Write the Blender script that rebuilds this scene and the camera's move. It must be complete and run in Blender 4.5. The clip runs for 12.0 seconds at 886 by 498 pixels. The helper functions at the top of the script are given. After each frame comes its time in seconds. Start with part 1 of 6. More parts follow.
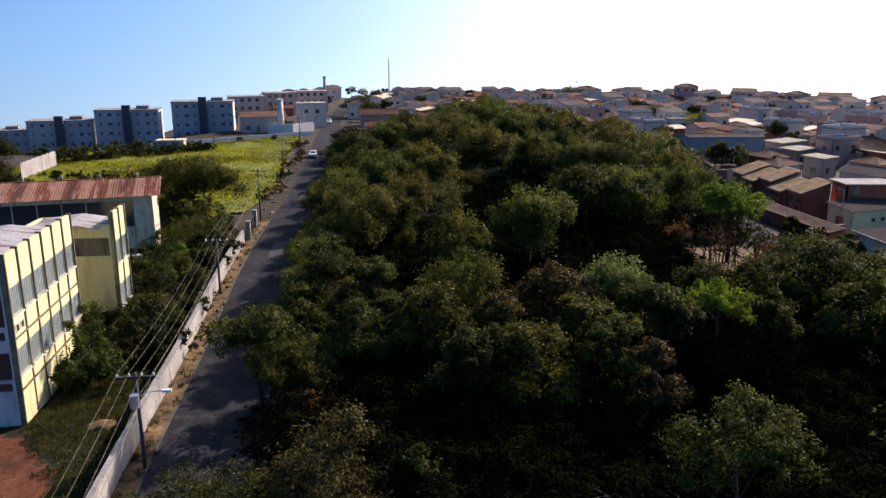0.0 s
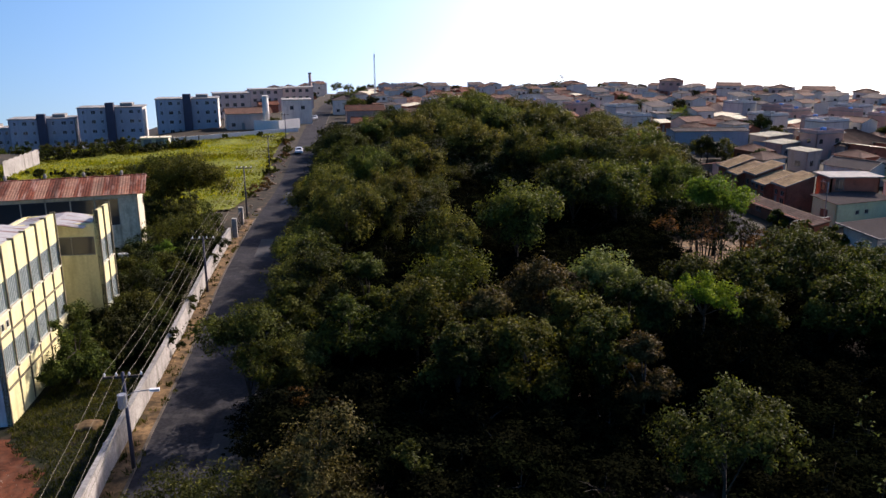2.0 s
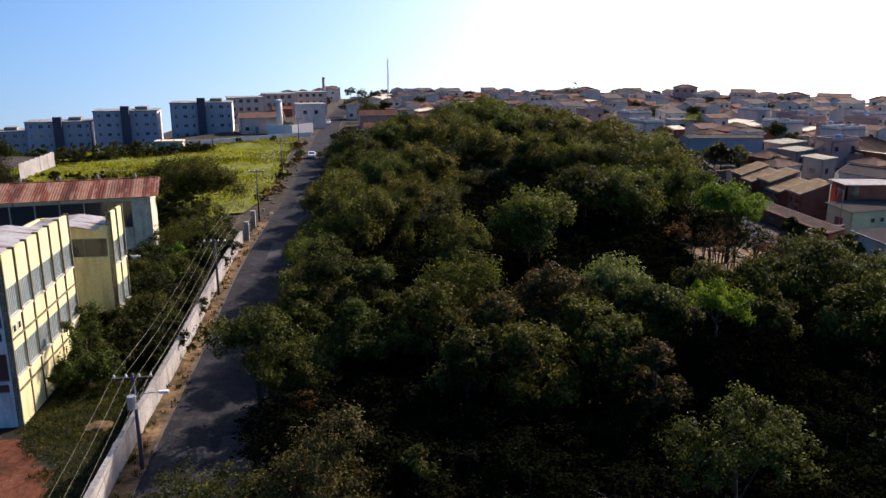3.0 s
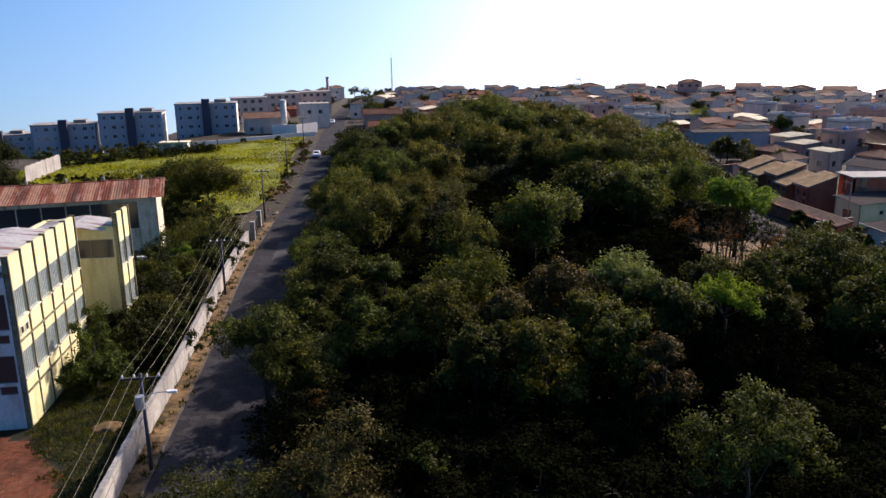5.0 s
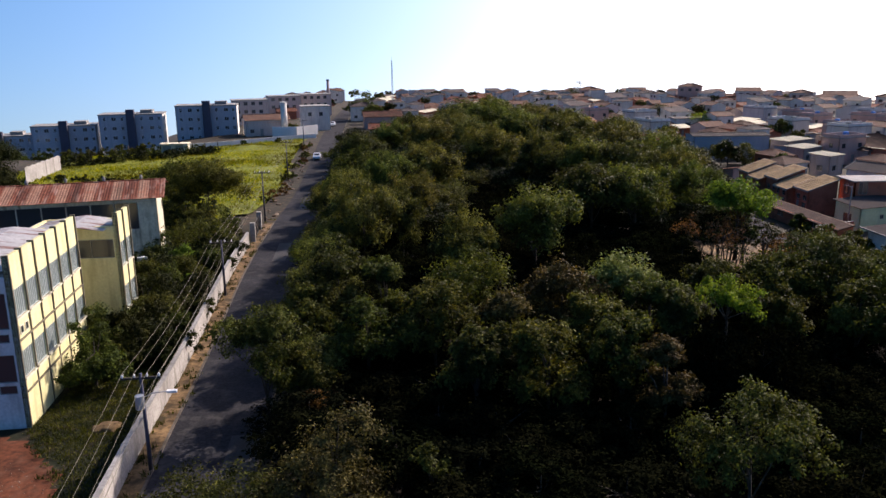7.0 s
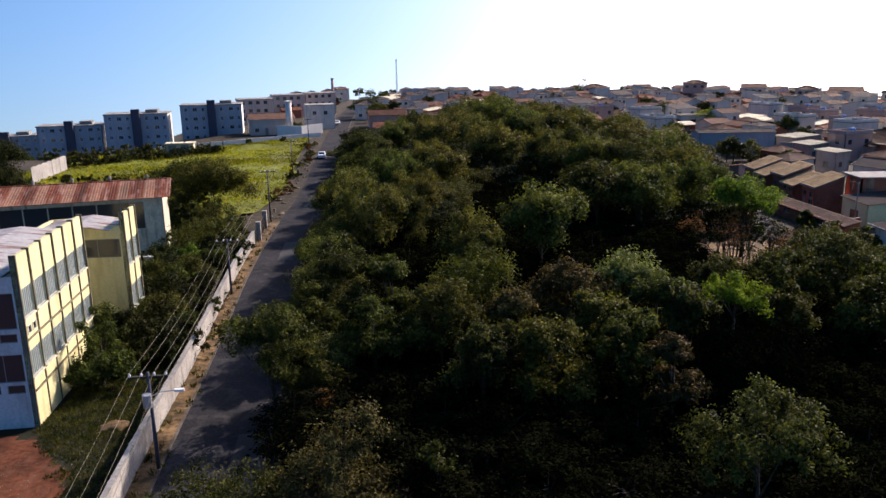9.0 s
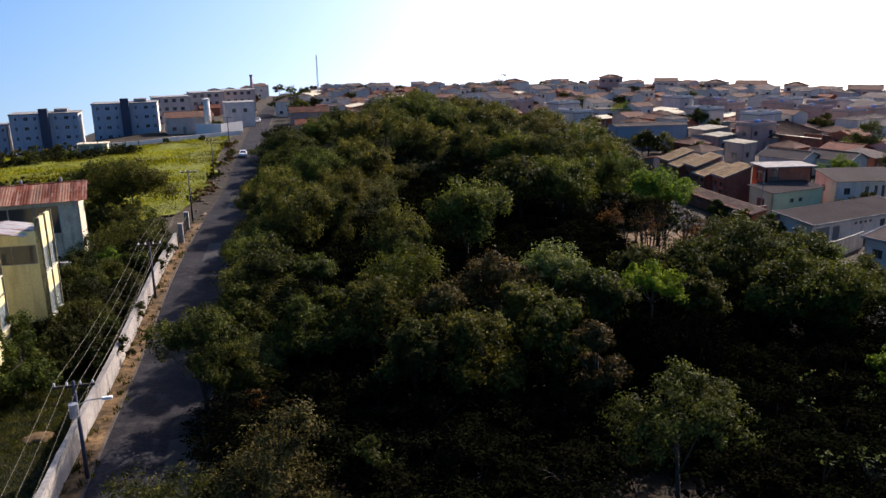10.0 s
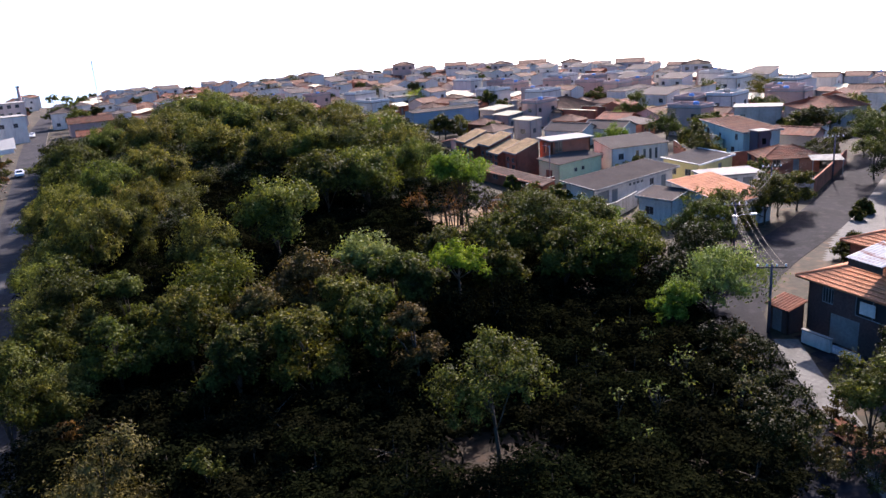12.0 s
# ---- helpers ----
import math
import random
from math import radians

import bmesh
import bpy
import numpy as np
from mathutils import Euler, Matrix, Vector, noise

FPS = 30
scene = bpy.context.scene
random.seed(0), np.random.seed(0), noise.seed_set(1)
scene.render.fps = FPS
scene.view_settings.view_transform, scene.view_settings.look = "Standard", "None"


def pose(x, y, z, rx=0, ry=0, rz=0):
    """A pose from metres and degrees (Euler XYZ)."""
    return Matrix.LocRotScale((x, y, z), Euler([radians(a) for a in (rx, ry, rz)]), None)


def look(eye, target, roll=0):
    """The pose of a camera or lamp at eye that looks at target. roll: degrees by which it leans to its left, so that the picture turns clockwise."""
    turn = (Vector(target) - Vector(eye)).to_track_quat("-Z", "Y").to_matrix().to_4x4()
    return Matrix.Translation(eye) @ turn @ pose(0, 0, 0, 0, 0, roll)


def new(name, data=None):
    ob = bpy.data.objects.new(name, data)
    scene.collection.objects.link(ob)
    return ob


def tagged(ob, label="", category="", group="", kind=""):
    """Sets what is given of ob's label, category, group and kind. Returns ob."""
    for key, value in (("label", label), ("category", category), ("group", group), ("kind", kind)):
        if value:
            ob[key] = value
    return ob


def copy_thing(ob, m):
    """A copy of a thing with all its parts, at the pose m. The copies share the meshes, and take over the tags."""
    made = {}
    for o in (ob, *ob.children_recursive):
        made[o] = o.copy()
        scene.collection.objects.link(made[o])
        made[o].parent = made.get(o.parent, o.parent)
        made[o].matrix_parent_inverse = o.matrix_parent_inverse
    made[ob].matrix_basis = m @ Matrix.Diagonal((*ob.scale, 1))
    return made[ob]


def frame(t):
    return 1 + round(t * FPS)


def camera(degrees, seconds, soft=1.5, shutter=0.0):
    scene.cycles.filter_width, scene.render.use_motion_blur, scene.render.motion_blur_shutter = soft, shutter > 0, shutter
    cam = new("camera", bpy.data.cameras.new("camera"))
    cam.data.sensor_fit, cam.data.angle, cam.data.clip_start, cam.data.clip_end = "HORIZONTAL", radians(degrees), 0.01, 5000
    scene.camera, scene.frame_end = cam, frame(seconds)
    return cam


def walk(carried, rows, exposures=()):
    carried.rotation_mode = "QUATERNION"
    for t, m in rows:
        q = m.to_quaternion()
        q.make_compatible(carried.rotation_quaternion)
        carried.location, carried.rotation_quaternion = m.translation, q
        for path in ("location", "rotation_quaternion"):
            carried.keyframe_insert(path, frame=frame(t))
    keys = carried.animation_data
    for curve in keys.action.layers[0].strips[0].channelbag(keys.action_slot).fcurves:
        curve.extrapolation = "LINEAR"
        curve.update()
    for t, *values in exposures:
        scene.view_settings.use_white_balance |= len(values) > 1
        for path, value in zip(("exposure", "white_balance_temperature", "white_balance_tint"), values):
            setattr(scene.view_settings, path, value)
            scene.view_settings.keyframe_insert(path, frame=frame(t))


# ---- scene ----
cam = camera(60.0, 12.0)
walk(cam, [
        (0, pose(-0.00, 0.00, 24.00, 75.50, -0.02, 0.05)),
        (0.5, pose(0.12, 0.16, 23.97, 75.07, 0.73, 3.41)),
        (1, pose(0.23, 0.22, 23.98, 74.81, 0.28, 3.77)),
        (1.5, pose(0.12, 0.24, 23.95, 75.23, 0.37, 1.81)),
        (2, pose(-0.07, 0.03, 24.00, 75.18, 0.22, -1.00)),
        (2.5, pose(0.06, 0.15, 23.92, 75.32, 0.30, 0.00)),
        (3, pose(0.04, 0.15, 23.92, 75.58, -0.02, -0.01)),
        (5, pose(-0.03, 0.32, 23.75, 75.46, 0.74, 0.23)),
        (5.5, pose(-0.08, 0.35, 23.72, 75.73, 1.14, 0.37)),
        (6, pose(-0.10, 0.37, 23.68, 75.93, 1.05, 0.48)),
        (6.5, pose(-0.11, 0.37, 23.62, 75.98, 0.82, 0.39)),
        (7, pose(-0.14, 0.35, 23.58, 75.71, 0.50, 0.25)),
        (9, pose(-0.21, 0.37, 23.57, 75.58, 0.81, 0.55)),
        (9.5, pose(-0.17, 0.31, 23.58, 75.26, 0.51, 0.70)),
        (10, pose(-0.43, -0.42, 23.88, 75.14, 0.93, -5.21)),
        (10.5, pose(-0.06, -1.02, 24.22, 75.55, 2.98, -13.00)),
        (11, pose(-0.09, -1.78, 24.38, 74.53, 4.17, -17.62)),
        (11.5, pose(-0.09, -1.92, 24.42, 74.34, 3.34, -16.84)),
        (12, pose(-0.31, -2.08, 24.32, 73.86, 3.77, -20.19)),
    ], [(0.0, 0.52, 6500, 23.0), (9.7, 0.52, 6500, 23.0), (10.5, 0.48, 6400, 23.0), (11.0, 0.5, 6350, 24.0), (11.5, 0.98, 6300, 25.0), (12.0, 1.46, 6250, 26.0)])

# ---- world, sun ----
SUN_AZ, SUN_EL = 41.0, 34.0          # degrees right of the view's +y, above the horizon
world = bpy.data.worlds.new("world")
scene.world = world
world.use_nodes = True
wn = world.node_tree
sky = wn.nodes.new("ShaderNodeTexSky")
sky.sky_type = 'NISHITA'
sky.sun_disc = False
sky.sun_elevation, sky.sun_rotation = radians(SUN_EL), radians(SUN_AZ)
sky.air_density, sky.dust_density, sky.ozone_density = 1.0, 2.8, 3.0
way_up = wn.nodes.new("ShaderNodeTexCoord").outputs["Generated"]
lift = wn.nodes.new("ShaderNodeVectorMath")          # the clear air begins above the horizon's murk
lift.operation = 'MULTIPLY_ADD'
lift.inputs[1].default_value, lift.inputs[2].default_value = (1, 1, 0.95), (0, 0, 0.20)
wn.links.new(way_up, lift.inputs[0])
unit = wn.nodes.new("ShaderNodeVectorMath")
unit.operation = 'NORMALIZE'
wn.links.new(lift.outputs[0], unit.inputs[0])
wn.links.new(unit.outputs[0], sky.inputs[0])
rich = wn.nodes.new("ShaderNodeHueSaturation")       # clear, deep winter blue
rich.inputs["Hue"].default_value, rich.inputs["Saturation"].default_value = 0.492, 1.22
deep = wn.nodes.new("ShaderNodeGamma")
deep.inputs["Gamma"].default_value = 1.25
wn.links.new(sky.outputs[0], deep.inputs["Color"])
wn.links.new(deep.outputs[0], rich.inputs["Color"])
wn.links.new(rich.outputs[0], wn.nodes["Background"].inputs[0])
wn.nodes["Background"].inputs[1].default_value = 0.093
lamp = bpy.data.lights.new("sun", 'SUN')
lamp.energy, lamp.angle, lamp.color = 5.0, radians(0.6), (1.0, 0.93, 0.80)
sun = new("sun", lamp)
az, el = radians(SUN_AZ), radians(SUN_EL)
sun.matrix_world = look((0, 0, 0), (-math.sin(az) * math.cos(el), -math.cos(az) * math.cos(el), -math.sin(el)))

# ---- materials ----


def ramp(nt, fac, stops):
    n = nt.nodes.new("ShaderNodeValToRGB")
    while len(n.color_ramp.elements) < len(stops):
        n.color_ramp.elements.new(0.5)
    for e, (p, c) in zip(n.color_ramp.elements, stops):
        e.position, e.color = p, (*c, 1)
    nt.links.new(fac, n.inputs[0])
    return n.outputs[0]


def noise_of(nt, vec, scale, detail=4.0, stretch=None):
    if stretch:
        mp = nt.nodes.new("ShaderNodeMapping")
        mp.inputs["Scale"].default_value = stretch
        nt.links.new(vec, mp.inputs[0])
        vec = mp.outputs[0]
    n = nt.nodes.new("ShaderNodeTexNoise")
    n.inputs["Scale"].default_value, n.inputs["Detail"].default_value = scale, detail
    nt.links.new(vec, n.inputs["Vector"])
    return n.outputs[0]


def mixed(nt, fac, a, b, mode='MIX'):
    n = nt.nodes.new("ShaderNodeMix")
    n.data_type, n.blend_type = 'RGBA', mode
    for socket, v in ((n.inputs[0], fac), (n.inputs[6], a), (n.inputs[7], b)):
        if isinstance(v, (int, float)):
            socket.default_value = v
        elif isinstance(v, tuple):
            socket.default_value = (*v, 1)
        else:
            nt.links.new(v, socket)
    return n.outputs[2]


def lifted(c, k):
    return tuple(min(1.0, v * k) for v in c)


def mid_of(a, b):
    return tuple((p + q) / 2 for p, q in zip(a, b))


def surface(name, colour, rough=0.85, fine=6.0, coarse=0.35, vary=0.25, stain=None, stain_amount=0.5, bump=0.15,
            streaks=False, metallic=0.0, own=0.0, band=None):
    """A worn matt surface: fine grain, coarse patches, stains, relief; own: spread between objects."""
    mat = bpy.data.materials.new(name)
    mat.use_nodes = True
    nt = mat.node_tree
    b = nt.nodes["Principled BSDF"]
    b.inputs["Roughness"].default_value, b.inputs["Metallic"].default_value = rough, metallic
    b.inputs["Specular IOR Level"].default_value = 0.18 if rough > 0.6 else 0.4
    geo = nt.nodes.new("ShaderNodeTexCoord").outputs["Object"]
    f1 = noise_of(nt, geo, fine, 5)
    f2 = noise_of(nt, geo, coarse, 3)
    col = ramp(nt, f1, [(0.3, lifted(colour, 1 - vary)), (0.7, lifted(colour, 1 + vary * 0.6))])
    dark = ramp(nt, f2, [(0.35, (1 - vary, 1 - vary, 1 - vary)), (0.65, (1, 1, 1))])
    col = mixed(nt, 1.0, col, dark, 'MULTIPLY')
    if stain:
        f3 = noise_of(nt, geo, 0.9, 6, (1.6, 1.6, 0.25) if streaks is True else streaks or None)
        mask = ramp(nt, f3, [(0.52, (0, 0, 0)), (0.68, (stain_amount,) * 3)])
        col = mixed(nt, mask, col, stain)
    if own:
        info = nt.nodes.new("ShaderNodeObjectInfo")
        shade = ramp(nt, info.outputs["Random"], [(0, (1 - own,) * 3), (0.5, (1, 1 - own * 0.3, 1 - own * 0.4)), (1, (1, 1, 1))])
        col = mixed(nt, 1.0, col, shade, 'MULTIPLY')
    nt.links.new(col, b.inputs["Base Color"])
    if bump:
        bn = nt.nodes.new("ShaderNodeBump")
        bn.inputs["Strength"].default_value, bn.inputs["Distance"].default_value = bump, 0.05
        nt.links.new(f1, bn.inputs["Height"])
        nt.links.new(bn.outputs[0], b.inputs["Normal"])
    return mat


def foliage(name, low, high, through_light=0.35, spread=0.35, patchy=0.0, sprig=0.9, gloss=0.028):
    """Leaves: colour by sprig, by leaf and by plant, light passes through them."""
    mat = bpy.data.materials.new(name)
    mat.use_nodes = True
    nt = mat.node_tree
    b = nt.nodes["Principled BSDF"]
    b.inputs["Roughness"].default_value = 0.5
    b.inputs["Specular IOR Level"].default_value = gloss
    where = nt.nodes.new("ShaderNodeTexCoord").outputs["Object"]
    col = ramp(nt, noise_of(nt, where, sprig, 3), [(0.36, low), (0.50, mid_of(low, high)), (0.66, high)])
    g = nt.nodes.new("ShaderNodeNewGeometry").outputs["Random Per Island"]
    col = mixed(nt, 1.0, col, ramp(nt, g, [(0.0, (0.5, 0.54, 0.5)), (0.75, (1.0, 1.0, 1.0)), (1.0, (1.5, 1.4, 1.05))]), 'MULTIPLY')
    info = nt.nodes.new("ShaderNodeObjectInfo").outputs["Random"]
    own = ramp(nt, info, [(0.0, (1 - spread, 1 - spread, 1 - spread)), (0.3, (1.06, 0.95, 0.80)), (0.55, (0.84, 1.0, 0.78)), (0.8, (1.05, 1.0, 0.8)), (1.0, (0.9, 0.9, 0.9))])
    col = mixed(nt, 1.0, col, own, 'MULTIPLY')
    if patchy:
        blot = ramp(nt, noise_of(nt, where, 0.07, 3), [(0.38, (1 - patchy, 1 - patchy * 1.05, 1 - patchy)), (0.58, (1, 1, 1))])
        col = mixed(nt, 1.0, col, blot, 'MULTIPLY')
    nt.links.new(col, b.inputs["Base Color"])
    tr = nt.nodes.new("ShaderNodeBsdfTranslucent")
    nt.links.new(mixed(nt, 1.0, col, (1.0, 0.95, 0.45), 'MULTIPLY'), tr.inputs[0])
    mx = nt.nodes.new("ShaderNodeMixShader")
    mx.inputs[0].default_value = through_light
    nt.links.new(b.outputs[0], mx.inputs[1])
    nt.links.new(tr.outputs[0], mx.inputs[2])
    nt.links.new(mx.outputs[0], nt.nodes["Material Output"].inputs[0])
    return mat


def glass_dark(name, colour=(0.03, 0.035, 0.04)):
    mat = bpy.data.materials.new(name)
    mat.use_nodes = True
    b = mat.node_tree.nodes["Principled BSDF"]
    b.inputs["Base Color"].default_value, b.inputs["Roughness"].default_value = (*colour, 1), 0.12
    return mat


M_SOIL = surface("red_soil", (0.125, 0.040, 0.017), 0.95, 3, 0.25, 0.5, (0.12, 0.06, 0.035), 0.5, 0.5)
M_HUMUS = surface("leaf_litter", (0.030, 0.022, 0.014), 0.95, 3, 0.3, 0.4, (0.06, 0.035, 0.02), 0.5, 0.4)
M_GROUND = surface("dry_ground", (0.045, 0.038, 0.024), 0.95, 1.5, 0.08, 0.4, (0.11, 0.065, 0.038), 0.6, 0.4)
# lawn colour lowered to hold the shade below the garden shrubs
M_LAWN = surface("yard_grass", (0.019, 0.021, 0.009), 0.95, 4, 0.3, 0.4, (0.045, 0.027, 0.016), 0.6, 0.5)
M_FIELD = surface("field_grass", (0.17, 0.19, 0.012), 0.95, 2, 0.12, 0.45, (0.06, 0.06, 0.014), 0.7, 0.5)
M_ASPHALT = surface("asphalt", (0.038, 0.037, 0.041), 0.95, 5, 0.2, 0.35, (0.066, 0.062, 0.058), 0.6, 0.15)
# side street asphalt, its shade put in as a darker base colour
M_ASPHALT_SHADE = surface("shade_dark_asphalt", (0.020, 0.020, 0.024), 0.93, 5, 0.25, 0.35, (0.042, 0.040, 0.042), 0.6, 0.15)
for m in (M_ASPHALT_SHADE, M_ASPHALT):          # dry tar reflects little
    m.node_tree.nodes["Principled BSDF"].inputs["Specular IOR Level"].default_value = 0.05
M_KERB = surface("kerb_concrete", (0.12, 0.10, 0.08), 0.92, 5, 0.5, 0.35, (0.05, 0.04, 0.03), 0.8)
M_PAVE = surface("pavement_dirt", (0.20, 0.125, 0.058), 0.95, 3, 0.5, 0.6, (0.040, 0.030, 0.016), 0.9, 0.5)
M_WALK = surface("walk_concrete", (0.13, 0.125, 0.115), 0.92, 4, 0.3, 0.25, (0.075, 0.07, 0.062), 0.6)
M_WHITEWALL = surface("whitewash", (0.40, 0.375, 0.34), 0.9, 5, 0.4, 0.25, (0.13, 0.115, 0.095), 0.75, 0.1, True)
M_CREAM = surface("cream_paint", (0.69, 0.63, 0.33), 0.88, 5, 0.3, 0.12, (0.34, 0.28, 0.14), 0.45, 0.08, True)
M_CREAM_OLD = surface("stained_cream", (0.62, 0.57, 0.42), 0.9, 5, 0.3, 0.2, (0.16, 0.14, 0.10), 0.75, 0.1, True)
# stained concrete, darker still for the fins' shadow lines
M_FINS = surface("stained_shadow_fin", (0.20, 0.17, 0.11), 0.9, 5, 0.6, 0.4, (0.07, 0.06, 0.045), 0.8, 0.1, True)
M_GABLE = surface("stained_render", (0.66, 0.62, 0.60), 0.9, 5, 0.3, 0.15, (0.30, 0.27, 0.25), 0.55, 0.1, True)
M_CONCRETE = surface("old_concrete", (0.28, 0.27, 0.25), 0.9, 5, 0.35, 0.3, (0.12, 0.11, 0.095), 0.6, 0.15, True)
M_DARKSTEEL = surface("dark_steel", (0.05, 0.045, 0.04), 0.6, 8, 1, 0.3, (0.12, 0.06, 0.03), 0.5)
M_FIBRO = surface("fibre_cement", (0.082, 0.068, 0.064), 0.95, 5, 0.3, 0.25, (0.075, 0.055, 0.045), 0.8, 0.1, own=0.35)
M_SCHOOLROOF = surface("stained_sheet", (0.52, 0.50, 0.48), 0.88, 3, 0.25, 0.2, (0.19, 0.055, 0.03), 0.9, 0.1, (2.8, 0.35, 1.0))
M_RUSTROOF = surface("red_sheet_roof", (0.19, 0.060, 0.030), 0.88, 3, 0.25, 0.45, (0.36, 0.26, 0.21), 0.6, 0.1, (2.2, 0.3, 1.0), own=0.5)
M_FADED = surface("faded_sheet_roof", (0.31, 0.17, 0.11), 0.88, 3, 0.25, 0.35, (0.24, 0.09, 0.05), 0.6, 0.1, own=0.3)
M_TILE = surface("clay_tile", (0.23, 0.082, 0.045), 0.9, 7, 0.6, 0.4, (0.12, 0.07, 0.045), 0.8, 0.2, own=0.5)
M_TILE_OLD = surface("old_clay_tile", (0.18, 0.095, 0.062), 0.92, 7, 0.6, 0.4, (0.11, 0.07, 0.045), 0.8, 0.2, own=0.45)
M_ROWTILE = surface("pale_clay_tile", (0.50, 0.32, 0.15), 0.9, 7, 0.6, 0.45, (0.17, 0.10, 0.055), 0.8, 0.2)
M_ORANGE = surface("orange_tile", (0.55, 0.22, 0.10), 0.85, 7, 0.6, 0.3, (0.36, 0.15, 0.075), 0.6, 0.2, own=0.2)
# sheet colour raised so the roofs show sun glare and glints
M_SHEET = surface("glare_pale_sheet", (0.74, 0.66, 0.46), 0.9, 3, 0.3, 0.2, (0.26, 0.2, 0.14), 0.6, 0.05)
M_ROSE = surface("rose_render", (0.56, 0.44, 0.38), 0.9, 4, 0.3, 0.12, (0.36, 0.27, 0.23), 0.5, 0.06, True)
# brown render darkened to carry the shade on the corner house's walls
M_PLUM = surface("shaded_brown_render", (0.10, 0.062, 0.055), 0.9, 6, 0.4, 0.3, (0.055, 0.04, 0.038), 0.6, 0.1, True)
M_BRICK = surface("red_brick_wall", (0.42, 0.155, 0.095), 0.92, 9, 0.5, 0.3, (0.14, 0.07, 0.05), 0.6, 0.2, own=0.3)
M_RENDER = surface("bare_render", (0.38, 0.345, 0.32), 0.92, 5, 0.4, 0.2, (0.22, 0.19, 0.165), 0.6, 0.1, True, own=0.25)
M_WHITE = surface("white_paint", (0.64, 0.60, 0.54), 0.88, 5, 0.4, 0.15, (0.3, 0.28, 0.25), 0.5, 0.06, True)
M_PINK = surface("pink_paint", (0.47, 0.33, 0.29), 0.88, 5, 0.4, 0.15, (0.34, 0.25, 0.22), 0.5, 0.06, True, own=0.2)
M_GREEN = surface("pale_green_paint", (0.50, 0.58, 0.36), 0.85, 5, 0.4, 0.1, (0.35, 0.36, 0.27), 0.4, 0.06, True)
M_AQUA = surface("aqua_paint", (0.40, 0.58, 0.56), 0.85, 5, 0.4, 0.12, (0.15, 0.26, 0.27), 0.5, 0.06, True)
M_BLUE = surface("blue_paint", (0.07, 0.20, 0.48), 0.8, 5, 0.4, 0.12, (0.06, 0.12, 0.3), 0.4, 0.06)
M_YELLOW = surface("yellow_paint", (0.62, 0.52, 0.22), 0.85, 5, 0.4, 0.1, (0.45, 0.36, 0.18), 0.4, 0.06, True)
M_BLUEGREY = surface("blue_grey_paint", (0.37, 0.37, 0.40), 0.85, 4, 0.3, 0.12, (0.25, 0.27, 0.31), 0.5, 0.06, True)
# apartment fronts toned down for shade, end walls paler for sun, in colour
M_APT = surface("apartment_shade_render", (0.40, 0.40, 0.435), 0.9, 3, 0.2, 0.1, (0.25, 0.26, 0.3), 0.5, 0.05, True)
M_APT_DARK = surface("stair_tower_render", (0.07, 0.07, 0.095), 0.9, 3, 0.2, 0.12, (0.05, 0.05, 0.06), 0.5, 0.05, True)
M_APT_END = surface("lit_pale_render", (0.72, 0.70, 0.64), 0.88, 3, 0.2, 0.1, (0.55, 0.53, 0.48), 0.4, 0.05, True)
M_BARK = surface("bark", (0.065, 0.054, 0.042), 0.95, 9, 1.2, 0.4, (0.11, 0.1, 0.09), 0.5, 0.5)
M_FRAME = surface("window_paint", (0.20, 0.21, 0.20), 0.6, 6, 1, 0.2)
M_WHITEFRAME = surface("white_trim", (0.68, 0.68, 0.66), 0.6, 6, 1, 0.1)
M_PALEFRAME = surface("pale_green_frame", (0.46, 0.50, 0.46), 0.65, 6, 1, 0.2)
M_DARK = surface("room_dark", (0.03, 0.03, 0.032), 0.9, 3, 1, 0.3)
M_CABLE = surface("cable_rubber", (0.17, 0.15, 0.10), 0.6, 8, 1, 0.1, bump=0)
M_STEEL = surface("galvanised", (0.45, 0.46, 0.47), 0.45, 8, 1, 0.15, metallic=0.6)
M_RUBBLE = surface("rubble", (0.26, 0.19, 0.14), 0.95, 5, 0.5, 0.4, (0.4, 0.35, 0.3), 0.5, 0.3, own=0.3)
M_ROOF_OLD = surface("old_dark_tile", (0.10, 0.060, 0.045), 0.92, 4, 0.5, 0.35, (0.16, 0.11, 0.085), 0.5, 0.1, own=0.4)
M_GLASS = glass_dark("window_glass")
M_GLASS_BLUE = glass_dark("window_glass_grey", (0.13, 0.165, 0.16))
L_FOREST = foliage("forest_leaf", (0.022, 0.027, 0.010), (0.108, 0.122, 0.034), 0.34)
# lighter copies of the leaf colours, with distance haze put into them
L_FAR = foliage("hazed_forest_leaf", (0.032, 0.039, 0.016), (0.185, 0.200, 0.056), 0.32, 0.45, sprig=0.5)
L_FAR_OLIVE = foliage("hazed_olive_leaf", (0.036, 0.039, 0.014), (0.195, 0.19, 0.052), 0.32, 0.45, sprig=0.5)
# near-black leaf: the near wood's shade is put into its colour
L_DARK = foliage("shade_dark_leaf", (0.004, 0.005, 0.003), (0.010, 0.011, 0.006), 0.1, gloss=0.0)
L_OLIVE = foliage("olive_leaf", (0.030, 0.034, 0.010), (0.145, 0.148, 0.034), 0.34)
L_RUSSET = foliage("russet_leaf", (0.038, 0.028, 0.013), (0.13, 0.10, 0.042), 0.22)
L_LIME = foliage("lime_leaf", (0.07, 0.115, 0.014), (0.26, 0.33, 0.036), 0.42, 0.1)
L_LIGHT = foliage("light_leaf", (0.050, 0.095, 0.016), (0.18, 0.28, 0.045), 0.42, 0.1)
L_PALE = foliage("grey_green_leaf", (0.08, 0.10, 0.04), (0.24, 0.27, 0.10), 0.3, 0.1)
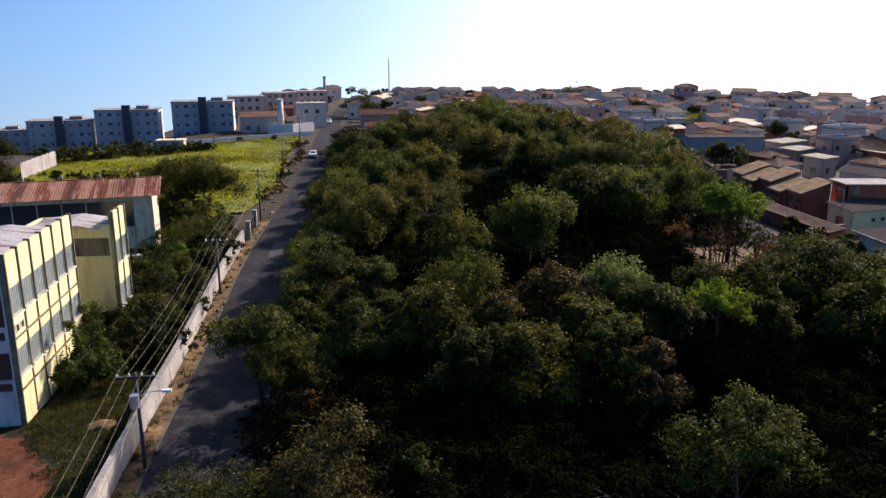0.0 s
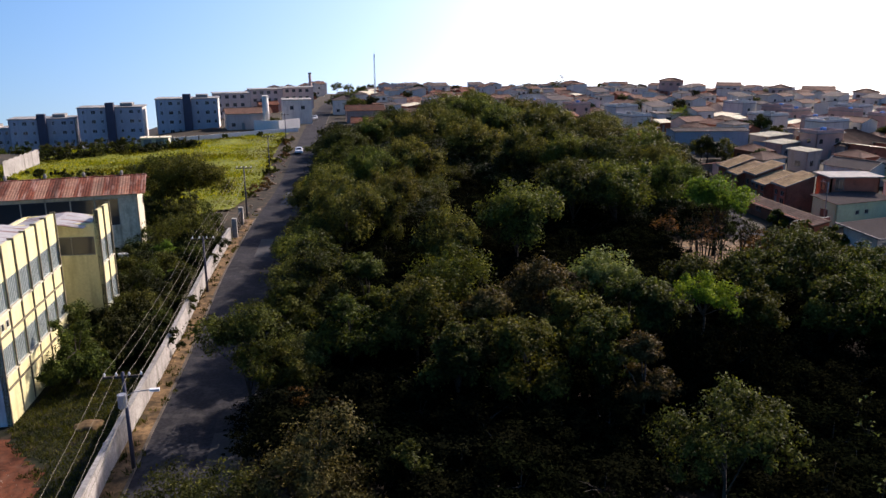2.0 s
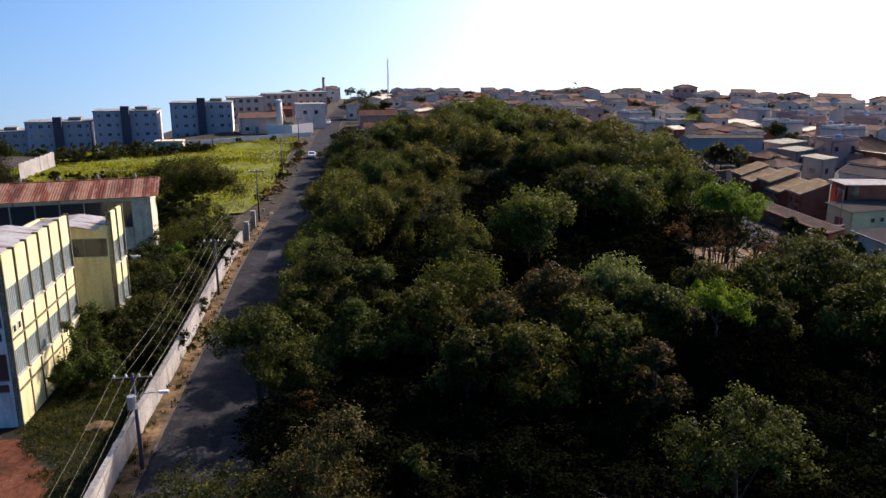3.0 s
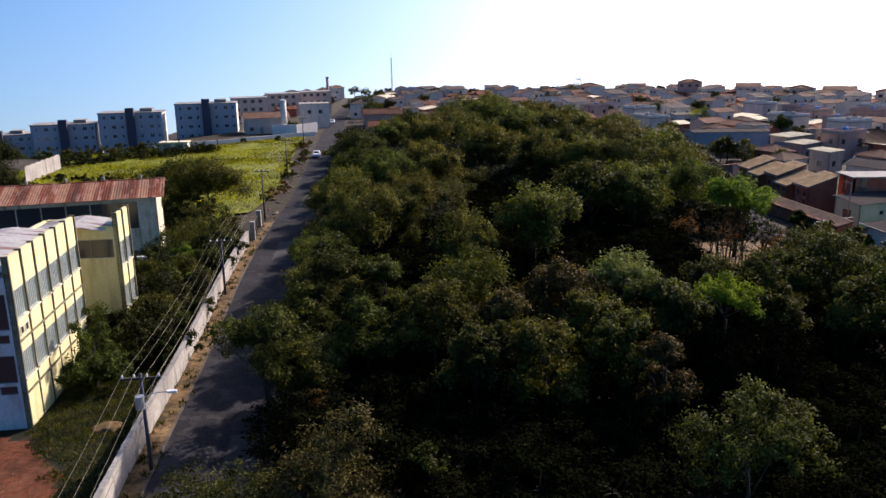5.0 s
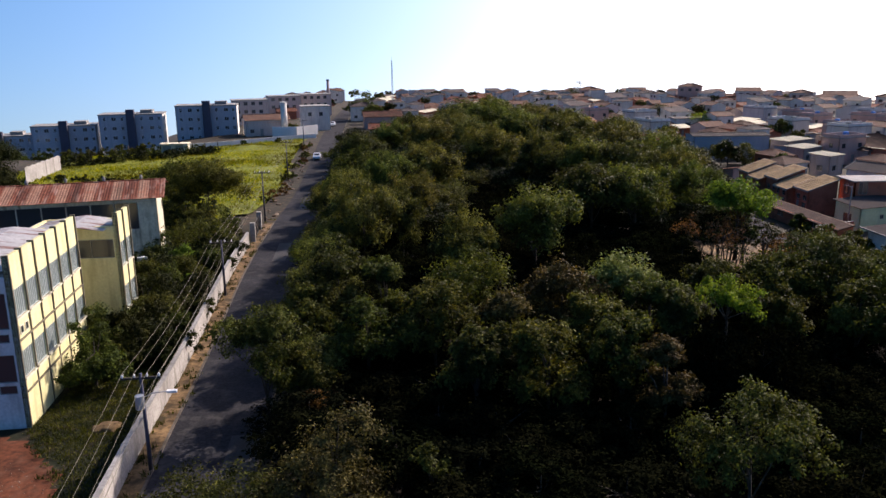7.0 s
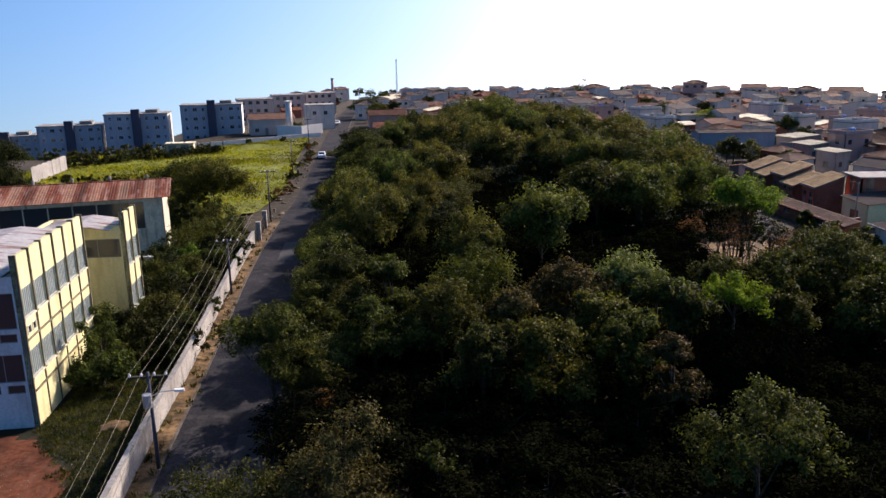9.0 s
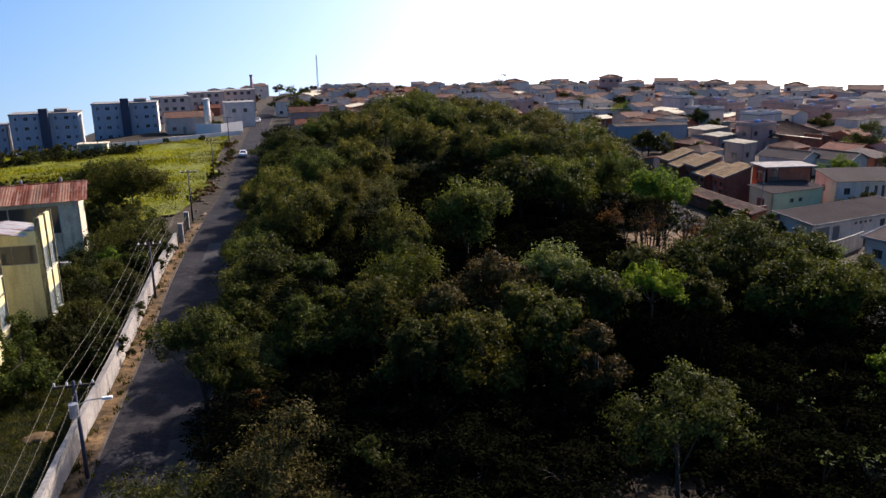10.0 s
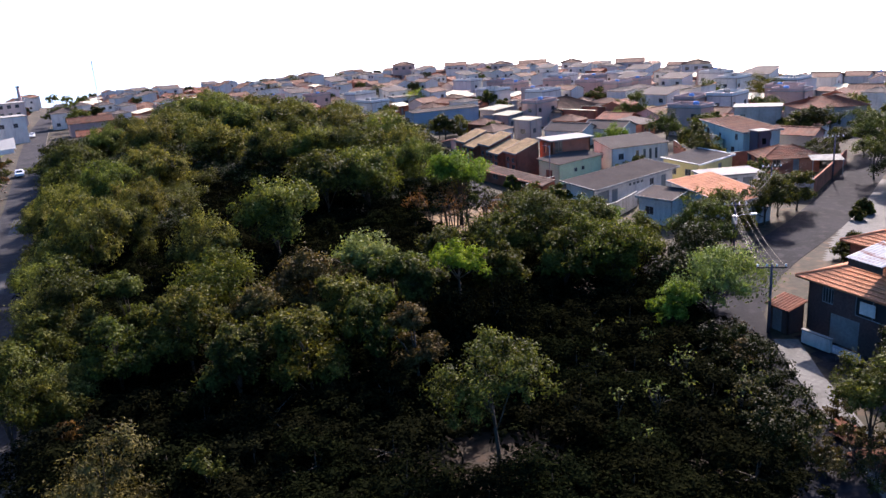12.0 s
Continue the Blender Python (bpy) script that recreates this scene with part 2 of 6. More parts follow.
# darker copy of the forest leaf with deep shade put into the colour
L_SHADE = foliage("shade_shrub_leaf", (0.011, 0.014, 0.005), (0.045, 0.050, 0.014), 0.12)
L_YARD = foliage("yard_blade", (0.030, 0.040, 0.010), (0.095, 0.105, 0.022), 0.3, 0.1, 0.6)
L_BROWN = foliage("dry_leaf", (0.08, 0.042, 0.020), (0.19, 0.10, 0.045), 0.3, 0.2)
L_GRASS = foliage("grass_blade", (0.16, 0.19, 0.008), (0.44, 0.44, 0.018), 0.45, 0.1, 0.7)

# ---- builders ----
I4 = Matrix.Identity(4)


def thing(name, label, category, group="", kind="", at=I4):
    ob = new(name)
    ob.empty_display_size = 0.2
    ob.matrix_basis = at
    return tagged(ob, label, category, group, kind)


def part(name, bm, material, parent=None, label="", smooth=False):
    me = bpy.data.meshes.new(name)
    bmesh.ops.recalc_face_normals(bm, faces=bm.faces)
    bm.to_mesh(me)
    bm.free()
    me.materials.append(material)
    if smooth:
        me.polygons.foreach_set("use_smooth", [True] * len(me.polygons))
    ob = new(name, me)
    ob.parent = parent
    return tagged(ob, label)


def part_np(name, verts, faces, material, parent=None, label="", smooth=False):
    me = bpy.data.meshes.new(name)
    me.from_pydata(verts, [], faces)
    me.materials.append(material)
    if smooth:
        me.polygons.foreach_set("use_smooth", [True] * len(me.polygons))
    me.update()
    ob = new(name, me)
    ob.parent = parent
    return tagged(ob, label)


def box(bm, x0, x1, y0, y1, z0, z1, m=None):
    m = m or I4
    v = [bm.verts.new(m @ Vector(p)) for p in ((x0, y0, z0), (x1, y0, z0), (x1, y1, z0), (x0, y1, z0),
                                             (x0, y0, z1), (x1, y0, z1), (x1, y1, z1), (x0, y1, z1))]
    for f in ((3, 2, 1, 0), (4, 5, 6, 7), (0, 1, 5, 4), (1, 2, 6, 5), (2, 3, 7, 6), (3, 0, 4, 7)):
        bm.faces.new([v[i] for i in f])
    return bm


def box_bm(*a, m=None):
    return box(bmesh.new(), *a, m=m)


def tube(bm, pts, radii, sides=7):
    rings = []
    pts = [Vector(p) for p in pts]
    for i, p in enumerate(pts):
        d = (pts[min(i + 1, len(pts) - 1)] - pts[max(i - 1, 0)]).normalized()
        a = d.orthogonal().normalized()
        b = d.cross(a)
        rings.append([bm.verts.new(p + (a * math.cos(k * 2 * math.pi / sides) + b * math.sin(k * 2 * math.pi / sides)) * radii[i])
                      for k in range(sides)])
    for r, s in zip(rings, rings[1:]):
        for k in range(sides):
            bm.faces.new((r[k], r[(k + 1) % sides], s[(k + 1) % sides], s[k]))
    bm.faces.new(rings[0][::-1])
    bm.faces.new(rings[-1])
    return bm


def panel(bm, m, length, height, holes, thick=0.2):
    """An upright wall along local x, outside towards local -y, with openings (x0, x1, z0, z1) right through it."""
    xs = sorted({0.0, length, *[v for h in holes for v in h[:2]]})
    zs = sorted({0.0, height, *[v for h in holes for v in h[2:]]})

    def solid(i, j):
        if not (0 <= i < len(xs) - 1 and 0 <= j < len(zs) - 1):
            return False
        cx, cz = (xs[i] + xs[i + 1]) / 2, (zs[j] + zs[j + 1]) / 2
        return not any(h[0] < cx < h[1] and h[2] < cz < h[3] for h in holes)

    seen = {}

    def at(q):
        if q not in seen:
            seen[q] = bm.verts.new(m @ Vector(q))
        return seen[q]

    def quad(*p):
        bm.faces.new([at(q) for q in p])
    for i in range(len(xs) - 1):
        for j in range(len(zs) - 1):
            if not solid(i, j):
                continue
            a, b, c, d = xs[i], xs[i + 1], zs[j], zs[j + 1]
            quad((a, 0, c), (b, 0, c), (b, 0, d), (a, 0, d))
            quad((b, thick, c), (a, thick, c), (a, thick, d), (b, thick, d))
            if not solid(i - 1, j):
                quad((a, thick, c), (a, 0, c), (a, 0, d), (a, thick, d))
            if not solid(i + 1, j):
                quad((b, 0, c), (b, thick, c), (b, thick, d), (b, 0, d))
            if not solid(i, j - 1):
                quad((a, thick, c), (b, thick, c), (b, 0, c), (a, 0, c))
            if not solid(i, j + 1):
                quad((a, 0, d), (b, 0, d), (b, thick, d), (a, thick, d))
    return bm


def roof_sheet(bm, m, a, b, c, d, pitch=0.3, amp=0.05, thick=0.06):
    """A ribbed roof plane a-b (eave) to d-c (ridge): ribs run from eave to ridge."""
    a, b, c, d = (Vector(p) for p in (a, b, c, d))
    n = (b - a).cross(d - a).normalized()
    if n.z < 0:
        n = -n
    cols = max(2, min(160, int((b - a).length / pitch) * 2))
    low, high, lowu, highu = [], [], [], []
    for i in range(cols + 1):
        s = i / cols
        o = n * (amp * (i % 2))
        low.append(bm.verts.new(m @ (a.lerp(b, s) + o)))
        high.append(bm.verts.new(m @ (d.lerp(c, s) + o)))
        lowu.append(bm.verts.new(m @ (a.lerp(b, s) + o - n * thick)))
        highu.append(bm.verts.new(m @ (d.lerp(c, s) + o - n * thick)))
    for i in range(cols):
        bm.faces.new((low[i], low[i + 1], high[i + 1], high[i]))
        bm.faces.new((lowu[i + 1], lowu[i], highu[i], highu[i + 1]))
        bm.faces.new((low[i + 1], low[i], lowu[i], lowu[i + 1]))
        bm.faces.new((high[i], high[i + 1], highu[i + 1], highu[i]))
    bm.faces.new((low[0], high[0], highu[0], lowu[0]))
    bm.faces.new((high[-1], low[-1], lowu[-1], highu[-1]))
    return bm


def sides_of(W, D, base=0.0):
    """The four outer walls of a W x D plan: a pose and a length each, seen from outside."""
    return {"f": (pose(-W / 2, -D / 2, base), W), "r": (pose(W / 2, -D / 2, base, 0, 0, 90), D),
            "b": (pose(W / 2, D / 2, base, 0, 0, 180), W), "l": (pose(-W / 2, D / 2, base, 0, 0, 270), D)}


def ring(bm, m, x0, x1, z0, z1, t, y0, y1):
    """A closed rectangular border of width t in the local xz plane."""
    panel(bm, m @ pose(x0, y0, z0), x1 - x0, z1 - z0, [(t, x1 - x0 - t, t, z1 - z0 - t)], y1 - y0)
    bmesh.ops.remove_doubles(bm, verts=bm.verts, dist=0.001)
    return bm


def add_window(parent, m, hole, border_mat, glass_mat, bars=1, name="window"):
    x0, x1, z0, z1 = hole
    t = 0.06
    w = part(name, ring(bmesh.new(), m, x0, x1, z0, z1, t, 0.05, 0.13), border_mat, parent)
    for k in range(bars):
        x = x0 + (x1 - x0) * (k + 1) / (bars + 1)
        part("mullion", box_bm(x - 0.025, x + 0.025, 0.06, 0.12, z0 + t, z1 - t, m=m), border_mat, w)
    part("pane", box_bm(x0 + 0.02, x1 - 0.02, 0.085, 0.10, z0 + 0.02, z1 - 0.02, m=m), glass_mat, w)
    return w


def tile_courses(parent, material, planes, course=0.42):
    """Rows of clay tiles laid over each other on roof planes (eave a-b, ridge d-c), each row a part of the roof."""
    for a, b, c, d in planes:
        a, b, c, d = (Vector(p) for p in (a, b, c, d))
        n = max(3, int(((d + c) / 2 - (a + b) / 2).length / course))
        up = (b - a).cross(d - a).normalized()
        up = -up if up.z < 0 else up
        for k in range(n):
            s, t = k / n, min(1.0, (k + 1.15) / n)
            p, q, r, u = a.lerp(d, s) + up * 0.13, b.lerp(c, s) + up * 0.13, b.lerp(c, t) + up * 0.07, a.lerp(d, t) + up * 0.07
            if (q - p).length > 0.5:
                part("tile_course", roof_sheet(bmesh.new(), I4, p, q, r, u, 0.26, 0.03, 0.03), material, parent)


def house(name, label, at, W, D, h, roof, wall_mat, roof_mat, rise=1.2, over=0.45, holes=None, base=0.0, category="house",
          border_mat=None, pitch=0.28, group="", parapet=0.0, bars=1, trim=None, plain=False, tiles=False):
    """A small building: shell with openings, roof by type, windows and doors. holes: side -> [(x0, x1, z0, z1)]."""
    ob = thing(name, label, category, group, at=at)
    holes = holes or {}
    bm = bmesh.new()
    s = sides_of(W, D, base)
    for k, (m, length) in s.items():
        panel(bm, m, length, h, [q for q in holes.get(k, ())])
    if roof == "gable":
        for x, y0 in ((-W / 2, 0), (W / 2 - 0.2, 0)):
            p = [(-D / 2, h), (D / 2, h), (0, h + rise)]
            f = [bm.verts.new((x, y, z + base)) for y, z in p]
            g = [bm.verts.new((x + 0.2, y, z + base)) for y, z in p]
            bm.faces.new(f)
            bm.faces.new(g[::-1])
            for i in range(3):
                bm.faces.new((f[i], f[(i + 1) % 3], g[(i + 1) % 3], g[i]))
    if roof == "shed":
        for x in (-W / 2, W / 2 - 0.2):
            p = [(-D / 2, h), (D / 2, h), (D / 2, h + rise)]
            f = [bm.verts.new((x, y, z + base)) for y, z in p]
            g = [bm.verts.new((x + 0.2, y, z + base)) for y, z in p]
            bm.faces.new(f)
            bm.faces.new(g[::-1])
            for i in range(3):
                bm.faces.new((f[i], f[(i + 1) % 3], g[(i + 1) % 3], g[i]))
        box(bm, -W / 2 + 0.2, W / 2 - 0.2, D / 2 - 0.2, D / 2, base + h, base + h + rise)
    part("wall", bm, wall_mat, ob)
    bm = bmesh.new()
    e, z = over, base + h + 0.05
    k = rise / (D / 2) if roof in ("gable", "hip") else rise / D
    planes = []
    if roof == "gable":
        planes = [((-W / 2 - e, -D / 2 - e, z - k * e), (W / 2 + e, -D / 2 - e, z - k * e), (W / 2 + e, 0, z + rise), (-W / 2 - e, 0, z + rise)),
                  ((W / 2 + e, D / 2 + e, z - k * e), (-W / 2 - e, D / 2 + e, z - k * e), (-W / 2 - e, 0, z + rise), (W / 2 + e, 0, z + rise))]
        box(bm, -W / 2 - e, W / 2 + e, -0.14, 0.14, z + rise - 0.02, z + rise + 0.1)
    elif roof == "hip":
        r = max(0.3, W / 2 - D / 2)
        planes = [((-W / 2 - e, -D / 2 - e, z - k * e), (W / 2 + e, -D / 2 - e, z - k * e), (r, 0, z + rise), (-r, 0, z + rise)),
                  ((W / 2 + e, D / 2 + e, z - k * e), (-W / 2 - e, D / 2 + e, z - k * e), (-r, 0, z + rise), (r, 0, z + rise)),
                  ((W / 2 + e, -D / 2 - e, z - k * e), (W / 2 + e, D / 2 + e, z - k * e), (r, 0.02, z + rise), (r, -0.02, z + rise)),
                  ((-W / 2 - e, D / 2 + e, z - k * e), (-W / 2 - e, -D / 2 - e, z - k * e), (-r, -0.02, z + rise), (-r, 0.02, z + rise))]
    elif roof == "shed":
        planes = [((-W / 2 - e, -D / 2 - e, z - k * e), (W / 2 + e, -D / 2 - e, z - k * e), (W / 2 + e, D / 2 + e, z + rise + k * e), (-W / 2 - e, D / 2 + e, z + rise + k * e))]
    else:
        box(bm, -W / 2 - e, W / 2 + e, -D / 2 - e, D / 2 + e, z - 0.05, z + 0.13)
    for p in planes:
        roof_sheet(bm, I4, *p, pitch)
    roof_ob = part("roof", bm, roof_mat, ob)
    if tiles:
        tile_courses(roof_ob, roof_mat, planes)
        for p, q, u, v in planes[:2] if roof == "hip" else ():
            for i, j in ((p, v), (q, u)):
                part("hip_cap", tube(bmesh.new(), [Vector(i) + Vector((0, 0, 0.12)), Vector(j) + Vector((0, 0, 0.12))], [0.11, 0.11], 6), roof_mat, roof_ob)
    if roof == "flat" and parapet:
        bm = bmesh.new()
        for q in ((-W / 2, W / 2, -D / 2, -D / 2 + 0.15), (-W / 2, W / 2, D / 2 - 0.15, D / 2),
                  (-W / 2, -W / 2 + 0.15, -D / 2 + 0.15, D / 2 - 0.15), (W / 2 - 0.15, W / 2, -D / 2 + 0.15, D / 2 - 0.15)):
            box(bm, *q, z + 0.13, z + 0.13 + parapet)
        part("parapet", bm, wall_mat, roof_ob)
    if trim and roof in ("gable", "shed"):
        for x in (-W / 2 - e, W / 2 + e):
            runs = [((x, -D / 2 - e, z - k * e), (x, D / 2 + e, z + rise + k * e))] if roof == "shed" else \
                [((x, -D / 2 - e, z - k * e), (x, 0, z + rise)), ((x, D / 2 + e, z - k * e), (x, 0, z + rise))]
            for p, q in runs:
                part("barge", tube(bmesh.new(), [(p[0], p[1], p[2] + 0.06), (q[0], q[1], q[2] + 0.06)], [0.08, 0.08], 4), trim, roof_ob, "pale mortar verge")
    if trim and roof == "shed":
        part("fascia", box_bm(-W / 2 - e, W / 2 + e, -D / 2 - e - 0.07, -D / 2 - e - 0.01, z - k * e - 0.16, z - k * e + 0.1), trim, roof_ob, "pale fascia board")
    for k, hs in holes.items():
        for q in hs:
            if q[2] <= 0.05:
                part("door", box_bm(q[0] + 0.02, q[1] - 0.02, 0.08, 0.14, q[2] + 0.02, q[3] - 0.02, m=s[k][0]), M_FRAME, ob, "painted steel door")
            elif plain:
                part("window", box_bm(q[0], q[1], 0.1, 0.14, q[2], q[3], m=s[k][0]), M_GLASS, ob)
            else:
                add_window(ob, s[k][0], q, border_mat or M_FRAME, M_GLASS, bars)
    return ob


def crown_mesh(name, seed, radius, height, clumps, per_clump, leaf, material, shape=1.0, gap=0.0):
    """Leaves on many uneven clumps; returns a mesh whose foot is at z = 0."""
    rng = np.random.default_rng(seed)
    count = int(rng.integers(5, 9))
    turn0 = rng.uniform(0, 2 * np.pi)
    lobes = [(np.array([rng.normal() * 0.1 * radius, rng.normal() * 0.1 * radius, height * 0.70]), radius * rng.uniform(0.42, 0.55))]
    for k in range(count):
        a = turn0 + 2 * np.pi * k / count + rng.normal() * 0.25
        d = radius * rng.uniform(0.42, 0.68)
        lobes.append((np.array([np.cos(a) * d, np.sin(a) * d, height * (rng.uniform(0.08, 0.5) if gap else rng.uniform(0.26, 0.72))]), radius * (rng.uniform(0.42, 0.58) if gap else rng.uniform(0.30, 0.48))))
    V, centres = [], []
    for c in range(clumps):
        mid, lr = lobes[c % len(lobes)]
        u = rng.uniform(-0.45, 1.0)
        a = rng.uniform(0, 2 * np.pi)
        rr = np.sqrt(max(0.0, 1 - u * u))
        depth = rng.uniform(0.5, 1.2)
        centre = mid + np.array([np.cos(a) * rr, np.sin(a) * rr, u * 0.85]) * lr * depth
        centre[2] = min(max(centre[2], 0.15), height)
        cr = radius * rng.uniform(0.10, 0.26) * shape
        centres.append(centre)
        n = int(per_clump * rng.uniform(0.6, 1.4))
        d = rng.normal(size=(n, 3))
        d[:, 2] = d[:, 2] * 0.85 + 0.3
        d /= np.linalg.norm(d, axis=1)[:, None] + 1e-9
        p = centre + d * cr * np.array([1.0, 1.0, 0.86]) * (0.2 + 1.25 * rng.random((n, 1)) ** 0.9)
        out_ward = (centre - np.array([0, 0, height * 0.3])) / (radius + height * 0.5)
        nrm = d * 0.6 + out_ward * 0.5 + rng.normal(size=(n, 3)) * 0.5 + np.array([0, 0, 0.3])
        nrm /= np.linalg.norm(nrm, axis=1)[:, None]
        t = np.cross(nrm, rng.normal(size=(n, 3)))
        t /= np.linalg.norm(t, axis=1)[:, None] + 1e-9
        b = np.cross(nrm, t)
        s = leaf * rng.uniform(0.6, 1.35, (n, 1))
        V.append(np.stack([p - t * s, p + b * s * 0.5 + nrm * s * 0.15, p + t * s, p - b * s * 0.5 + nrm * s * 0.15], 1).reshape(-1, 3))
    V = np.concatenate(V)
    n = len(V) // 4
    me = bpy.data.meshes.new(name)
    me.from_pydata(V.tolist(), [], np.arange(4 * n).reshape(n, 4).tolist())
    me.materials.append(material)
    me.update()
    return me, centres


def tree(name, label, seed, at, height, radius, material, clumps=34, per_clump=130, leaf=0.2, trunk=0.3, clear=0.25, group="", category="tree",
         shape=1.0, stems=1):
    """A tree or shrub: tapered trunk with limbs, crown of leaf clumps."""
    rng = random.Random(seed)
    ob = thing(name, label, category, group, at=at)
    base = height * clear
    me, centres = crown_mesh("crown", seed, radius, height - base, clumps, per_clump, leaf, material, shape, 1.0 if clear <= 0.06 else 0.0)
    cr = new("crown", me)
    cr.parent = ob
    cr.location = (0, 0, base)
    bm = bmesh.new()
    r0 = trunk / 2
    for k in range(stems):
        lean = Vector((rng.uniform(-0.5, 0.5), rng.uniform(-0.5, 0.5), 0)) * (0.4 + 0.6 * (stems > 1)) * radius * 0.5
        top = Vector((0, 0, height * 0.72)) + lean
        mid = Vector((0, 0, base * 0.9 + 0.2)) + lean * 0.35
        tube(bm, [(0, 0, -0.3), mid * 0.5 + Vector((rng.uniform(-.1, .1), rng.uniform(-.1, .1), 0)), mid, mid.lerp(top, 0.5), top],
             [r0 * 1.25, r0, r0 * 0.85, r0 * 0.5, r0 * 0.12])
        picks = sorted(centres, key=lambda c: rng.random())[:8 if stems == 1 else 4]
        for c in picks:
            start = mid.lerp(top, rng.uniform(0.0, 0.6))
            end = Vector(c) + Vector((0, 0, base))
            bend = start.lerp(end, 0.5) + Vector((0, 0, 0.12 * height * rng.uniform(0.0, 0.6)))
            tube(bm, [start, bend, end], [r0 * 0.42, r0 * 0.26, r0 * 0.07], 5)
    part("trunk", bm, M_BARK, ob, smooth=True)
    return ob


def ribbon(bm, left, right, z0, z1):
    """A strip between two lines of plan points, from z0 up to z1."""
    def col(p, z):
        return bm.verts.new((p[0], p[1], z))
    A = [(col(l, z1), col(r, z1), col(l, z0), col(r, z0)) for l, r in zip(left, right)]
    for p, q in zip(A, A[1:]):
        bm.faces.new((p[0], p[1], q[1], q[0]))
        bm.faces.new((p[2], p[0], q[0], q[2]))
        bm.faces.new((p[1], p[3], q[3], q[1]))
    bm.faces.new((A[0][0], A[0][2], A[0][3], A[0][1]))
    bm.faces.new((A[-1][1], A[-1][3], A[-1][2], A[-1][0]))
    return bm


def offset(line, d):
    """Plan line moved d metres to its right."""
    out = []
    for i, p in enumerate(line):
        a, b = Vector(line[max(i - 1, 0)]), Vector(line[min(i + 1, len(line) - 1)])
        t = (b - a).normalized()
        out.append((p[0] + t.y * d, p[1] - t.x * d))
    return out


def fine(line, step=4.0):
    """Plan line with points every step metres, smoothed."""
    pts = [Vector(p) for p in line]
    out = []
    for i in range(len(pts) - 1):
        p0, p1, p2, p3 = pts[max(i - 1, 0)], pts[i], pts[i + 1], pts[min(i + 2, len(pts) - 1)]
        n = max(1, int((p2 - p1).length / step))
        for k in range(n):
            t = k / n
            q = 0.5 * ((2 * p1) + (p2 - p0) * t + (2 * p0 - 5 * p1 + 4 * p2 - p3) * t * t + (3 * p1 - p0 - 3 * p2 + p3) * t ** 3)
            out.append((q.x, q.y))
    out.append(tuple(pts[-1]))
    return out


def inside(p, poly):
    x, y = p
    c = False
    for (x1, y1), (x2, y2) in zip(poly, poly[1:] + poly[:1]):
        if (y1 > y) != (y2 > y) and x < (x2 - x1) * (y - y1) / (y2 - y1) + x1:
            c = not c
    return c


def crest(azimuth):
    """How far the plateau goes before the land falls away, by bearing from +y to the right (degrees)."""
    pts = [(-90, 120), (-45, 190), (-24, 270), (-14, 420), (0, 470), (20, 470), (35, 380), (45, 300), (60, 230), (90, 160)]
    for (a, r), (b, s) in zip(pts, pts[1:]):
        if a <= azimuth <= b:
            return r + (s - r) * (azimuth - a) / (b - a)
    return 130.0


def land(x, y):
    r = math.hypot(x, y)
    bearing = math.degrees(math.atan2(x, y))
    soft_edge = 110.0 * min(1.0, max(0.0, (bearing + 12) / 10))
    over = max(0.0, r - crest(bearing) + soft_edge)
    z = -0.16 * over * over / (over + 60.0 + 2.8 * soft_edge)
    if x < -74:
        z -= 0.2 * (-74 - x) * min(1.0, max(0.0, (y - 182) / 24))
    return z


def on_land(x, y, rz=0.0, dz=0.0):
    return pose(x, y, land(x, y) + dz, 0, 0, rz)

M_PATCH = surface("asphalt_patch", (0.055, 0.052, 0.052), 0.88, 6, 0.4, 0.25, (0.05, 0.05, 0.05), 0.5, 0.12)
# ---- ground ----
bm = bmesh.new()
radii = [0.0] + [8.0 * 1.09 ** k for k in range(66)]
turns = 96
rings = []
for r in radii[1:]:
    circle = []
    for k in range(turns):
        a = 2 * math.pi * k / turns
        x, y = r * math.sin(a), r * math.cos(a)
        circle.append(bm.verts.new((x, y, land(x, y))))
    rings.append(circle)
centre = bm.verts.new((0, 0, 0))
for k in range(turns):
    bm.faces.new((centre, rings[0][k], rings[0][(k + 1) % turns]))
for r, s in zip(rings, rings[1:]):
    for k in range(turns):
        bm.faces.new((r[k], s[k], s[(k + 1) % turns], r[(k + 1) % turns]))
tagged(part("ground", bm, M_GROUND, smooth=True), "dry earth and sparse grass ground reaching the horizon", "ground", kind="structure")

ROAD = [(-8.0, -12), (-11.5, 18), (-14.6, 41), (-16.6, 58), (-19.8, 82), (-22.0, 105), (-24.2, 136), (-28.2, 173), (-34.0, 225), (-40.0, 290), (-44, 360), (-47, 430)]
ROAD = fine(ROAD)
STREET = fine([(13.0, -3), (21.8, 13), (29.6, 26.5), (34.6, 36.5), (41.0, 46.5), (50.0, 54.0), (60.0, 59.5), (68.0, 63.8), (79.0, 70.8), (99.0, 84.4), (130, 104)])
LANE = fine([(44.0, 50), (43.0, 62), (42.0, 80), (41.5, 100), (43.5, 125), (48, 150), (52, 175)])
tagged(part("road", ribbon(bmesh.new(), offset(ROAD, -2.9), offset(ROAD, 3.0), -0.2, 0.03), M_ASPHALT), "worn grey asphalt road with patched lanes", "road", kind="structure")
tagged(part("road_side_street", ribbon(bmesh.new(), [a if p[1] > 44 else b for p, a, b in zip(STREET, offset(STREET, -2.9), offset(STREET, -1.6))], offset(STREET, 2.9), -0.2, 0.034), M_ASPHALT_SHADE), "grey asphalt side street between the houses", "road", kind="structure")
